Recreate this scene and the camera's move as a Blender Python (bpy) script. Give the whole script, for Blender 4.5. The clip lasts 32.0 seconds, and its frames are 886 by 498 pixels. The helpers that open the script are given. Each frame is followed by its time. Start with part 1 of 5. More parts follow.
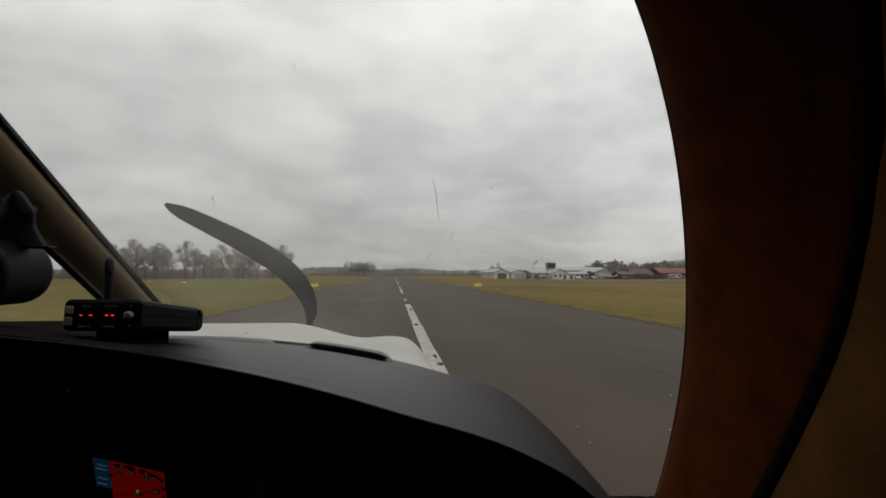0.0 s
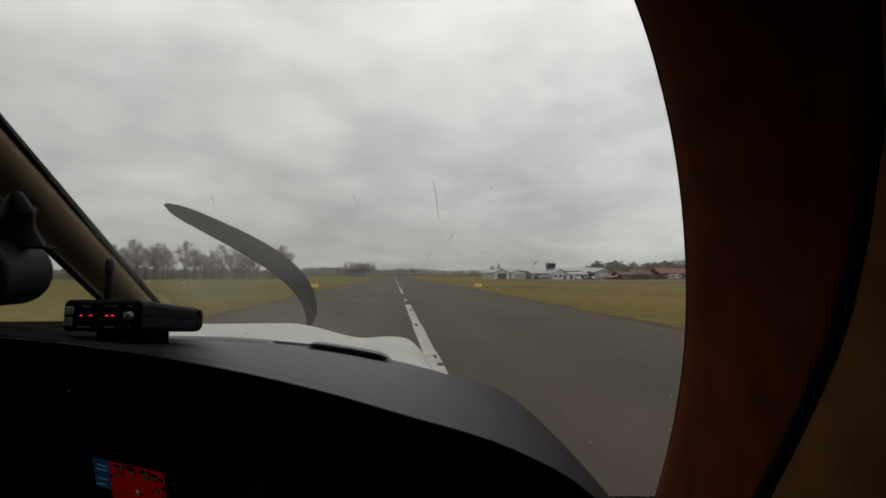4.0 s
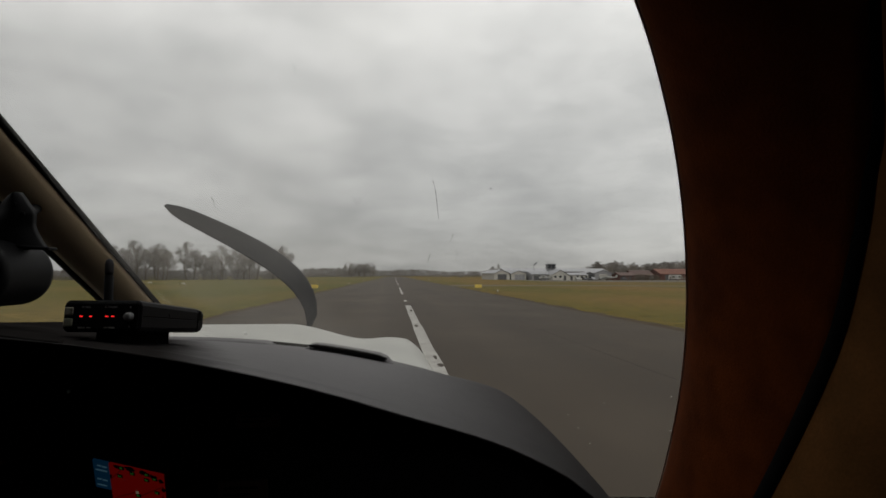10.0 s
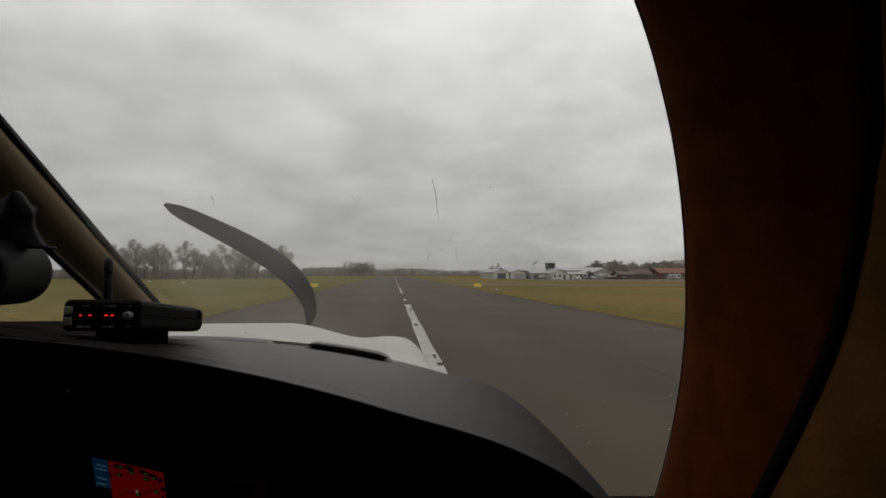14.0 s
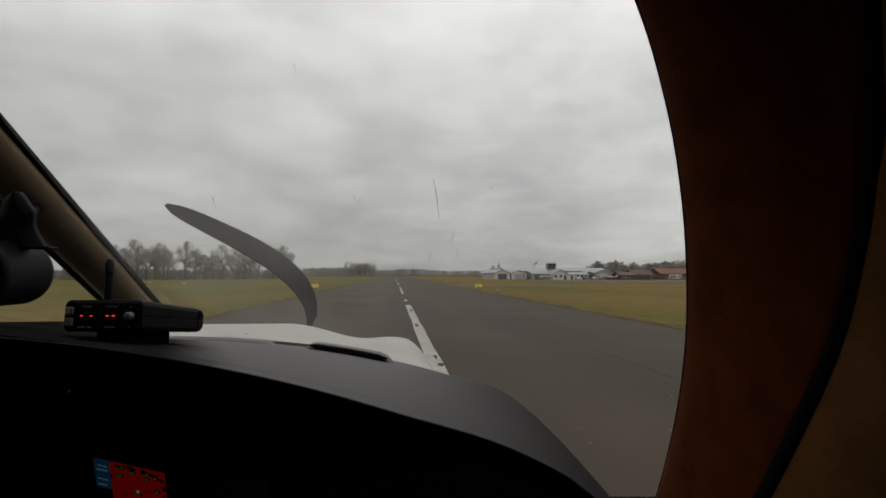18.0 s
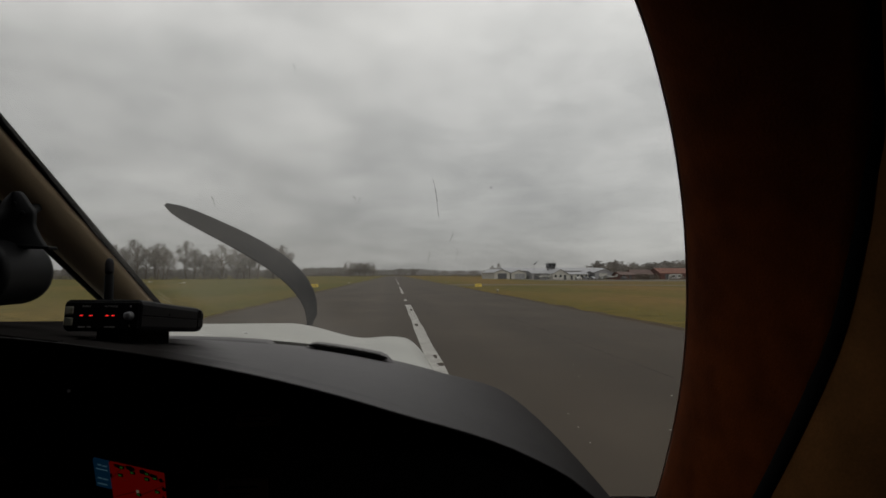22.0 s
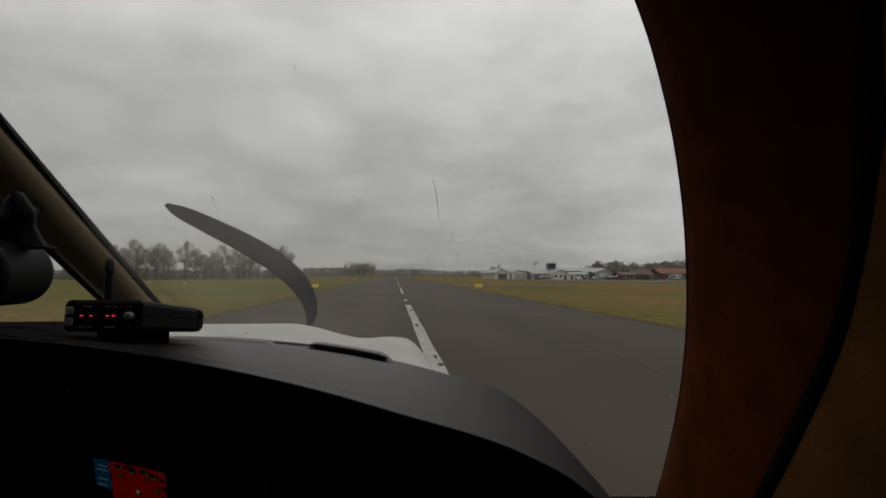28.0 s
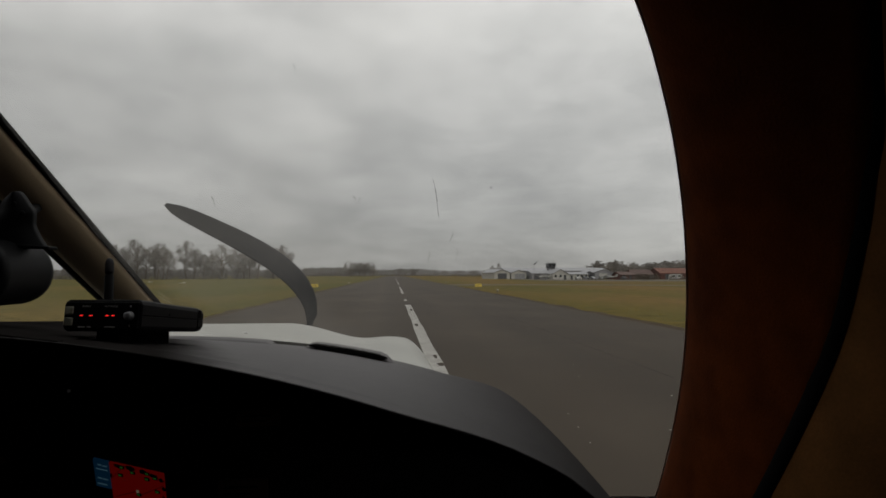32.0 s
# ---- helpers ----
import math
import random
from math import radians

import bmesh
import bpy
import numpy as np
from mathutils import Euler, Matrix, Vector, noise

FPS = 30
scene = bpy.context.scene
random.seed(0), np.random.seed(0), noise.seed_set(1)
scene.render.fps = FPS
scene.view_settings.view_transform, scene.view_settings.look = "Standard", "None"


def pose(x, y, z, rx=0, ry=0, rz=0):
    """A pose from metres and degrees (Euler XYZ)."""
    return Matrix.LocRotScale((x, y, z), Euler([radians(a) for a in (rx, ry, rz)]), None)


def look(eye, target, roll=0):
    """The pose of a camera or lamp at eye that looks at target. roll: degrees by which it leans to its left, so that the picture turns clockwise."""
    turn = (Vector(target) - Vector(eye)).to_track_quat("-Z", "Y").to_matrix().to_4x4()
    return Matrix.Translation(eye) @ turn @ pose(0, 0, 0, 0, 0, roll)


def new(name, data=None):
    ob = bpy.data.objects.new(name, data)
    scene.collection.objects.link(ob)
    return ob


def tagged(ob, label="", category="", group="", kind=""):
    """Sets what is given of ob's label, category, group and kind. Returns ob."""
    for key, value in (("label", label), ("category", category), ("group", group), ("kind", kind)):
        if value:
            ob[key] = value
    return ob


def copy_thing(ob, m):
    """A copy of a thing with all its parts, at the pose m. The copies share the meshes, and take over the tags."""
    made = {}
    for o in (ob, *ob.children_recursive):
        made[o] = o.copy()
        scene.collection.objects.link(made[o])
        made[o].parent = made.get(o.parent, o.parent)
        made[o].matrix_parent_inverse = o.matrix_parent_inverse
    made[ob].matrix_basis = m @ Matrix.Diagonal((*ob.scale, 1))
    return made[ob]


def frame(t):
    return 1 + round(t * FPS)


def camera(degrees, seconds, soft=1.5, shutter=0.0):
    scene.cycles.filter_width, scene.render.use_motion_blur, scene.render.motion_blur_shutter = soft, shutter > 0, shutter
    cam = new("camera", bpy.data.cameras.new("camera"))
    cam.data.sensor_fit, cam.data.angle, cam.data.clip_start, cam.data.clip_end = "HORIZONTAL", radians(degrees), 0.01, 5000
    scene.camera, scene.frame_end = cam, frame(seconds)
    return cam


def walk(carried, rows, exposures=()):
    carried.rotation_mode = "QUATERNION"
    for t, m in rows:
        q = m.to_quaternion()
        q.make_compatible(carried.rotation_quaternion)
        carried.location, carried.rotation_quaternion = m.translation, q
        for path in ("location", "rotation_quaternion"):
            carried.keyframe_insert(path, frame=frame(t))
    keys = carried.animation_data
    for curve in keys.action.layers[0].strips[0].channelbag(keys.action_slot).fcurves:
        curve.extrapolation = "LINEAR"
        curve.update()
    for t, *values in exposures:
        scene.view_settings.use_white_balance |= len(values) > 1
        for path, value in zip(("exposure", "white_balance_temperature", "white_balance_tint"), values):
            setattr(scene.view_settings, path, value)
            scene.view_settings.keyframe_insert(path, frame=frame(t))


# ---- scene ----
# The camera sits in the right seat of a light aeroplane that stands on a runway. x right, y ahead along the runway, z up.
EYE = 1.9                     # eye height over the runway
NOSE_UP = 0.30                # degrees by which the aeroplane stands nose up
AERO = Matrix.Translation((0, 0, EYE)) @ Matrix.Rotation(radians(NOSE_UP), 4, "X") @ Matrix.Translation((0, 0, -EYE))
cam = camera(76.2, 32.0, soft=1.6)
SHAKE = [  # seconds, yaw and pitch in degrees
    (0, -0.011, -0.034), (0.5, 0, 0.087), (1, 0.001, 0.065), (1.5, -0.011, -0.001), (2, -0.011, -0.001),
    (2.5, -0.032, -0.023), (3, -0.032, -0.023), (3.5, -0.011, 0), (5.5, -0.011, -0.013), (6, -0.044, -0.001),
    (6.5, -0.032, 0), (7, -0.032, 0), (7.5, -0.044, -0.023), (8, -0.021, 0), (8.5, -0.044, -0.067),
    (9, -0.033, -0.078), (9.5, 0.022, 0.075), (10, -0.001, 0.075), (10.5, 0.011, 0), (11, 0.011, 0.033),
    (11.5, -0.044, -0.011), (12, -0.011, -0.023), (12.5, 0, 0.044), (13, -0.044, -0.023), (13.5, -0.033, -0.012),
    (14, -0.054, -0.023), (14.5, -0.055, -0.034), (16.5, 0, -0.023), (17, 0.021, -0.011), (17.5, -0.001, 0.01),
    (18, 0.033, 0.032), (18.5, -0.066, -0.132), (19, -0.021, -0.067), (19.5, 0.077, 0.097), (20, 0.033, 0.054),
    (20.5, -0.01, 0), (21, 0.012, 0.011), (21.5, 0.011, -0.011), (22, 0.011, 0), (22.5, 0.077, 0.097),
    (23, 0.033, -0.012), (23.5, -0.032, -0.034), (24, -0.054, 0), (24.5, 0.055, -0.011), (25, 0.033, 0.044),
    (25.5, 0.067, 0.033), (27.5, 0.032, 0.044), (28, 0.033, 0.021), (28.5, 0.044, 0), (29, -0.011, 0.021),
    (29.5, 0.033, 0.033), (30, -0.001, 0.021), (30.5, 0.088, 0.076), (31, 0.033, 0.033), (31.5, -0.054, -0.067),
    (32, 0.011, 0),
]
walk(cam, [(t, AERO @ pose(0, 0, EYE, 92.28 + p, 0, -4.97 + w)) for t, w, p in SHAKE],
     exposures=[(0, 0.40), (3, 0.38), (6, 0.15), (13, 0.25), (15, 0.28), (17, 0.33), (18, 0.28), (19, 0.08), (20, 0.04), (22, 0.0), (32, 0.0)])

# ---- world and light ----
SUN_UP, SUN_TURN = radians(38), radians(200)
world = bpy.data.worlds.new("overcast_sky")
scene.world = world
world.use_nodes = True
wt = world.node_tree
wt.nodes.clear()


def wnode(kind, **values):
    n = wt.nodes.new(kind)
    for key, value in values.items():
        if key in n.inputs:
            n.inputs[key].default_value = value
    return n


def wmath(op, a, b=None):
    n = wt.nodes.new("ShaderNodeMath")
    n.operation = op
    for i, v in enumerate((a, b)):
        if v is None:
            continue
        if isinstance(v, (int, float)):
            n.inputs[i].default_value = v
        else:
            wt.links.new(v, n.inputs[i])
    return n.outputs[0]


wout = wnode("ShaderNodeOutputWorld")
wback = wnode("ShaderNodeBackground")
wback.inputs["Strength"].default_value = 1.0
wcoord = wnode("ShaderNodeTexCoord")
wsep = wnode("ShaderNodeSeparateXYZ")
wt.links.new(wcoord.outputs["Generated"], wsep.inputs[0])
height = wmath("MAXIMUM", wsep.outputs[2], 0.0)
flat = wmath("ADD", height, 0.22)
wcomb = wnode("ShaderNodeCombineXYZ")
wt.links.new(wmath("DIVIDE", wsep.outputs[0], flat), wcomb.inputs[0])
wt.links.new(wmath("DIVIDE", wsep.outputs[1], flat), wcomb.inputs[1])
big = wnode("ShaderNodeTexNoise", Scale=0.95, Detail=6.0, Roughness=0.46, Distortion=0.35)
small = wnode("ShaderNodeTexNoise", Scale=2.6, Detail=7.0, Roughness=0.56, Distortion=0.25)
puffs = wnode("ShaderNodeTexNoise", Scale=5.5, Detail=6.0, Roughness=0.58, Distortion=0.2)
squash = wnode("ShaderNodeVectorMath")
squash.operation = "MULTIPLY"
squash.inputs[1].default_value = (1.0, 1.0, 2.2)
wt.links.new(wcoord.outputs["Generated"], squash.inputs[0])
for n in (big, small):
    wt.links.new(wcomb.outputs[0], n.inputs["Vector"])
wt.links.new(squash.outputs[0], puffs.inputs["Vector"])
cloud = wmath("ADD", wmath("MULTIPLY", big.outputs[0], 0.52), wmath("MULTIPLY", small.outputs[0], 0.26))
cloud = wmath("ADD", cloud, wmath("MULTIPLY", puffs.outputs[0], 0.22))
wramp = wnode("ShaderNodeValToRGB")
wramp.color_ramp.elements[0].position, wramp.color_ramp.elements[0].color = 0.365, (0.372, 0.369, 0.360, 1)
wramp.color_ramp.elements[1].position, wramp.color_ramp.elements[1].color = 0.635, (0.64, 0.628, 0.606, 1)
wt.links.new(cloud, wramp.inputs[0])
# the cloud base is thinner, and so brighter, higher up
lift = wmath("ADD", wmath("MULTIPLY", wmath("POWER", height, 1.1), 1.78), 0.585)
# and towards the side of the hidden sun
lift = wmath("MULTIPLY", lift, wmath("ADD", wmath("MULTIPLY", wmath("MAXIMUM", wmath("ADD", wsep.outputs[0], 0.05), 0.0), 0.42), 1.0))
wlift = wnode("ShaderNodeVectorMath")
wlift.operation = "SCALE"
wt.links.new(wramp.outputs[0], wlift.inputs[0])
wt.links.new(lift, wlift.inputs["Scale"])
sky = wnode("ShaderNodeTexSky")
sky.sky_type, sky.sun_disc = "NISHITA", False
sky.sun_elevation, sky.sun_rotation = SUN_UP, SUN_TURN
wskys = wnode("ShaderNodeVectorMath")
wskys.operation = "SCALE"
wskys.inputs["Scale"].default_value = 0.05
wt.links.new(sky.outputs[0], wskys.inputs[0])
wmix = wnode("ShaderNodeMix")
wmix.data_type = "RGBA"
wmix.inputs["Factor"].default_value = 0.94
wt.links.new(wskys.outputs[0], wmix.inputs[6])
wt.links.new(wlift.outputs[0], wmix.inputs[7])
wt.links.new(wmix.outputs[2], wback.inputs["Color"])
wt.links.new(wback.outputs[0], wout.inputs[0])

sun = new("sun", bpy.data.lights.new("sun", "SUN"))
sun.data.energy, sun.data.angle, sun.data.color = 0.5, radians(25), (1.0, 0.97, 0.92)
sun.matrix_world = look((60, -90, 80), (0, 0, 0))


# ---- materials ----
def material(name, colour, rough=0.6, metal=0.0, vary=0.25, scale=3.0, fine=40.0, bump=0.1, bump_size=0.01, tint=None, rand=0.0, spec=0.5):
    """A surface with patches at one scale and grain at a finer one; tint is the colour of the patches; rand varies it from piece to piece."""
    m = bpy.data.materials.new(name)
    m.use_nodes = True
    nt = m.node_tree
    bsdf = nt.nodes["Principled BSDF"]
    bsdf.inputs["Roughness"].default_value = rough
    bsdf.inputs["Metallic"].default_value = metal
    bsdf.inputs["Specular IOR Level"].default_value = spec
    coord = nt.nodes.new("ShaderNodeTexCoord")
    n1 = nt.nodes.new("ShaderNodeTexNoise")
    n1.inputs["Scale"].default_value, n1.inputs["Detail"].default_value = scale, 5
    n2 = nt.nodes.new("ShaderNodeTexNoise")
    n2.inputs["Scale"].default_value, n2.inputs["Detail"].default_value = fine, 4
    for n in (n1, n2):
        nt.links.new(coord.outputs["Object"], n.inputs["Vector"])
    dark = [c * (1 - vary) for c in colour]
    light = list(tint) if tint else [min(1, c * (1 + vary)) for c in colour]
    ramp = nt.nodes.new("ShaderNodeValToRGB")
    ramp.color_ramp.elements[0].position, ramp.color_ramp.elements[1].position = 0.3, 0.7
    ramp.color_ramp.elements[0].color, ramp.color_ramp.elements[1].color = (*dark, 1), (*light, 1)
    nt.links.new(n1.outputs[0], ramp.inputs[0])
    grain = nt.nodes.new("ShaderNodeMapRange")
    grain.inputs["To Min"].default_value, grain.inputs["To Max"].default_value = 1 - vary * 0.7, 1 + vary * 0.7
    nt.links.new(n2.outputs[0], grain.inputs["Value"])
    out = grain.outputs[0]
    if rand:
        info = nt.nodes.new("ShaderNodeObjectInfo")
        r = nt.nodes.new("ShaderNodeMapRange")
        r.inputs["To Min"].default_value, r.inputs["To Max"].default_value = 1 - rand, 1 + rand
        nt.links.new(info.outputs["Random"], r.inputs["Value"])
        mul = nt.nodes.new("ShaderNodeMath")
        mul.operation = "MULTIPLY"
        nt.links.new(out, mul.inputs[0])
        nt.links.new(r.outputs[0], mul.inputs[1])
        out = mul.outputs[0]
    sc = nt.nodes.new("ShaderNodeVectorMath")
    sc.operation = "SCALE"
    nt.links.new(ramp.outputs[0], sc.inputs[0])
    nt.links.new(out, sc.inputs["Scale"])
    nt.links.new(sc.outputs[0], bsdf.inputs["Base Color"])
    if bump:
        b = nt.nodes.new("ShaderNodeBump")
        b.inputs["Strength"].default_value, b.inputs["Distance"].default_value = bump, bump_size
        nt.links.new(n2.outputs[0], b.inputs["Height"])
        nt.links.new(b.outputs[0], bsdf.inputs["Normal"])
    return m


def glowing(name, colour, strength):
    m = bpy.data.materials.new(name)
    m.use_nodes = True
    bsdf = m.node_tree.nodes["Principled BSDF"]
    bsdf.inputs["Base Color"].default_value = (0.01, 0.01, 0.01, 1)
    bsdf.inputs["Roughness"].default_value = 0.5
    bsdf.inputs["Specular IOR Level"].default_value = 0.1
    bsdf.inputs["Emission Color"].default_value = (*colour, 1)
    bsdf.inputs["Emission Strength"].default_value = strength
    return m


def windscreen_glass():
    """Thin acrylic: clear, with a faint reflection, a film of dust, and haze painted into that film."""
    m = bpy.data.materials.new("acrylic_glass")
    m.use_nodes = True
    nt = m.node_tree
    nt.nodes.clear()
    out = nt.nodes.new("ShaderNodeOutputMaterial")
    clear = nt.nodes.new("ShaderNodeBsdfTransparent")
    clear.inputs[0].default_value = (0.975, 0.98, 0.978, 1)
    gloss = nt.nodes.new("ShaderNodeBsdfGlossy")
    gloss.inputs["Roughness"].default_value = 0.04
    dust = nt.nodes.new("ShaderNodeBsdfTranslucent")
    dust.inputs[0].default_value = (0.55, 0.53, 0.49, 1)
    fres = nt.nodes.new("ShaderNodeFresnel")
    fres.inputs[0].default_value = 1.06
    coord = nt.nodes.new("ShaderNodeTexCoord")
    noise_node = nt.nodes.new("ShaderNodeTexNoise")
    noise_node.inputs["Scale"].default_value, noise_node.inputs["Detail"].default_value = 5, 6
    nt.links.new(coord.outputs["Object"], noise_node.inputs["Vector"])
    film = nt.nodes.new("ShaderNodeMapRange")
    film.inputs["From Min"].default_value, film.inputs["From Max"].default_value = 0.38, 0.68
    film.inputs["To Min"].default_value, film.inputs["To Max"].default_value = DUST_HAZE
    nt.links.new(noise_node.outputs[0], film.inputs["Value"])
    where = nt.nodes.new("ShaderNodeSeparateXYZ")
    nt.links.new(coord.outputs["Object"], where.inputs[0])
    # film thickest right of the post: the haze of a reflection, put into it
    side = nt.nodes.new("ShaderNodeMapRange")
    side.interpolation_type = "SMOOTHSTEP"
    side.inputs["From Min"].default_value, side.inputs["From Max"].default_value = 0.18, 0.52
    side.inputs["To Min"].default_value, side.inputs["To Max"].default_value = 1.0, 0.10
    nt.links.new(where.outputs[0], side.inputs["Value"])
    haze_share = nt.nodes.new("ShaderNodeMath")
    haze_share.operation = "MULTIPLY"
    nt.links.new(film.outputs[0], haze_share.inputs[0])
    pane = nt.nodes.new("ShaderNodeMapRange")
    pane.interpolation_type = "SMOOTHSTEP"
    pane.inputs["From Min"].default_value, pane.inputs["From Max"].default_value = -0.02, 0.10
    pane.inputs["To Min"].default_value, pane.inputs["To Max"].default_value = 0.25, 1.0
    nt.links.new(where.outputs[0], pane.inputs["Value"])
    sides = nt.nodes.new("ShaderNodeMath")
    sides.operation = "MULTIPLY"
    nt.links.new(side.outputs[0], sides.inputs[0])
    nt.links.new(pane.outputs[0], sides.inputs[1])
    nt.links.new(sides.outputs[0], haze_share.inputs[1])
    a = nt.nodes.new("ShaderNodeMixShader")
    b = nt.nodes.new("ShaderNodeMixShader")
    faint = nt.nodes.new("ShaderNodeMath")
    faint.operation = "MULTIPLY"
    faint.inputs[1].default_value = 0.10
    nt.links.new(fres.outputs[0], faint.inputs[0])
    nt.links.new(faint.outputs[0], a.inputs[0])
    nt.links.new(clear.outputs[0], a.inputs[1])
    nt.links.new(gloss.outputs[0], a.inputs[2])
    nt.links.new(haze_share.outputs[0], b.inputs[0])
    nt.links.new(a.outputs[0], b.inputs[1])
    nt.links.new(dust.outputs[0], b.inputs[2])
    nt.links.new(b.outputs[0], out.inputs[0])
    return m


def ramped(nt, source, stops):
    """A colour ramp over a value; stops are (place, colour)."""
    r = nt.nodes.new("ShaderNodeValToRGB")
    while len(r.color_ramp.elements) < len(stops):
        r.color_ramp.elements.new(0.5)
    for e, (at, c) in zip(r.color_ramp.elements, stops):
        e.position, e.color = at, (*c, 1)
    nt.links.new(source, r.inputs[0])
    return r.outputs[0]


def noisy(nt, vector, scale, detail, rough=0.55):
    n = nt.nodes.new("ShaderNodeTexNoise")
    n.inputs["Scale"].default_value, n.inputs["Detail"].default_value, n.inputs["Roughness"].default_value = scale, detail, rough
    nt.links.new(vector, n.inputs["Vector"])
    return n.outputs[0]


def stretched(nt, vector, by):
    v = nt.nodes.new("ShaderNodeVectorMath")
    v.operation = "MULTIPLY"
    v.inputs[1].default_value = by
    nt.links.new(vector, v.inputs[0])
    return v.outputs[0]


def blended(nt, a, b, how, factor=1.0):
    m = nt.nodes.new("ShaderNodeMix")
    m.data_type, m.blend_type = "RGBA", how
    if isinstance(factor, (int, float)):
        m.inputs["Factor"].default_value = factor
    else:
        nt.links.new(factor, m.inputs["Factor"])
    nt.links.new(a, m.inputs[6])
    nt.links.new(b, m.inputs[7])
    return m.outputs[2]


def ground_base(name, rough, spec):
    m = bpy.data.materials.new(name)
    m.use_nodes = True
    nt = m.node_tree
    bsdf = nt.nodes["Principled BSDF"]
    bsdf.inputs["Roughness"].default_value, bsdf.inputs["Specular IOR Level"].default_value = rough, spec
    return m, nt, bsdf, nt.nodes.new("ShaderNodeTexCoord").outputs["Object"]


def bumped(nt, bsdf, source, strength, size):
    b = nt.nodes.new("ShaderNodeBump")
    b.inputs["Strength"].default_value, b.inputs["Distance"].default_value = strength, size
    nt.links.new(source, b.inputs["Height"])
    nt.links.new(b.outputs[0], bsdf.inputs["Normal"])


def meadow():
    """Winter grass: olive with straw-brown patches drawn out along the runway, drier beside the hangars, and a fine mottle."""
    m, nt, bsdf, at = ground_base("winter_grass", 0.95, 0.08)
    patch = noisy(nt, stretched(nt, at, (1.0, 0.35, 1.0)), 0.055, 6)
    sep = nt.nodes.new("ShaderNodeSeparateXYZ")
    nt.links.new(at, sep.inputs[0])
    drier = nt.nodes.new("ShaderNodeMapRange")
    drier.interpolation_type = "SMOOTHSTEP"
    drier.inputs["From Min"].default_value, drier.inputs["From Max"].default_value = -10.0, 25.0
    drier.inputs["To Min"].default_value, drier.inputs["To Max"].default_value = -0.10, 0.05
    nt.links.new(sep.outputs[0], drier.inputs["Value"])
    shift = nt.nodes.new("ShaderNodeMath")
    nt.links.new(patch, shift.inputs[0])
    nt.links.new(drier.outputs[0], shift.inputs[1])
    patch = shift.outputs[0]
    base = ramped(nt, patch, ((0.34, (0.060, 0.0565, 0.0095)), (0.52, (0.090, 0.0665, 0.0150)), (0.66, (0.110, 0.0700, 0.0200))))
    tuft = noisy(nt, at, 0.9, 6, 0.65)
    base = blended(nt, base, ramped(nt, tuft, ((0.3, (0.62, 0.62, 0.6)), (0.7, (1.3, 1.26, 1.2)))), "MULTIPLY")
    nt.links.new(base, bsdf.inputs["Base Color"])
    bumped(nt, bsdf, tuft, 0.5, 0.12)
    return m


def worn_asphalt():
    """Old brown-grey asphalt: stains, lanes polished by wheels along the middle, and pale grit."""
    m, nt, bsdf, at = ground_base("worn_asphalt", 0.86, 0.20)
    stain = noisy(nt, at, 0.16, 7, 0.6)
    base = ramped(nt, stain, ((0.30, (0.0228, 0.0163, 0.0103)), (0.52, (0.0312, 0.0228, 0.0148)), (0.72, (0.0415, 0.0312, 0.0214))))
    lanes = noisy(nt, stretched(nt, at, (1.0, 0.015, 1.0)), 0.55, 4)
    base = blended(nt, base, ramped(nt, lanes, ((0.3, (0.80, 0.80, 0.80)), (0.7, (1.16, 1.15, 1.13)))), "MULTIPLY")
    grit = noisy(nt, at, 55.0, 6, 0.75)
    base = blended(nt, base, ramped(nt, grit, ((0.32, (0.68, 0.68, 0.68)), (0.66, (1.32, 1.32, 1.32)))), "MULTIPLY")
    nt.links.new(base, bsdf.inputs["Base Color"])
    bumped(nt, bsdf, grit, 0.25, 0.004)
    return m


def thin_smear():
    """A dried streak that lets most of the light through."""
    m = bpy.data.materials.new("insect_smear")
    m.use_nodes = True
    nt = m.node_tree
    nt.nodes.clear()
    out = nt.nodes.new("ShaderNodeOutputMaterial")
    clear = nt.nodes.new("ShaderNodeBsdfTransparent")
    film = nt.nodes.new("ShaderNodeBsdfDiffuse")
    film.inputs[0].default_value = (0.22, 0.22, 0.21, 1)
    mix = nt.nodes.new("ShaderNodeMixShader")
    coord = nt.nodes.new("ShaderNodeTexCoord")
    patchy = nt.nodes.new("ShaderNodeMapRange")
    patchy.inputs["From Min"].default_value, patchy.inputs["From Max"].default_value = 0.35, 0.65
    patchy.inputs["To Min"].default_value, patchy.inputs["To Max"].default_value = 0.10, 0.48
    nt.links.new(noisy(nt, coord.outputs["Object"], 160.0, 4), patchy.inputs["Value"])
    nt.links.new(patchy.outputs[0], mix.inputs[0])
    nt.links.new(clear.outputs[0], mix.inputs[1])
    nt.links.new(film.outputs[0], mix.inputs[2])
    nt.links.new(mix.outputs[0], out.inputs[0])
    return m


def leafy(m, share=0.5):
    """Lets light through fine twigs, so that their two sides differ little."""
    nt = m.node_tree
    bsdf = nt.nodes["Principled BSDF"]
    out = nt.nodes["Material Output"]
    thin = nt.nodes.new("ShaderNodeBsdfTranslucent")
    nt.links.new(bsdf.inputs["Base Color"].links[0].from_socket, thin.inputs[0])
    mix = nt.nodes.new("ShaderNodeMixShader")
    mix.inputs[0].default_value = share
    nt.links.new(bsdf.outputs[0], mix.inputs[1])
    nt.links.new(thin.outputs[0], mix.inputs[2])
    nt.links.new(mix.outputs[0], out.inputs["Surface"])
    return m


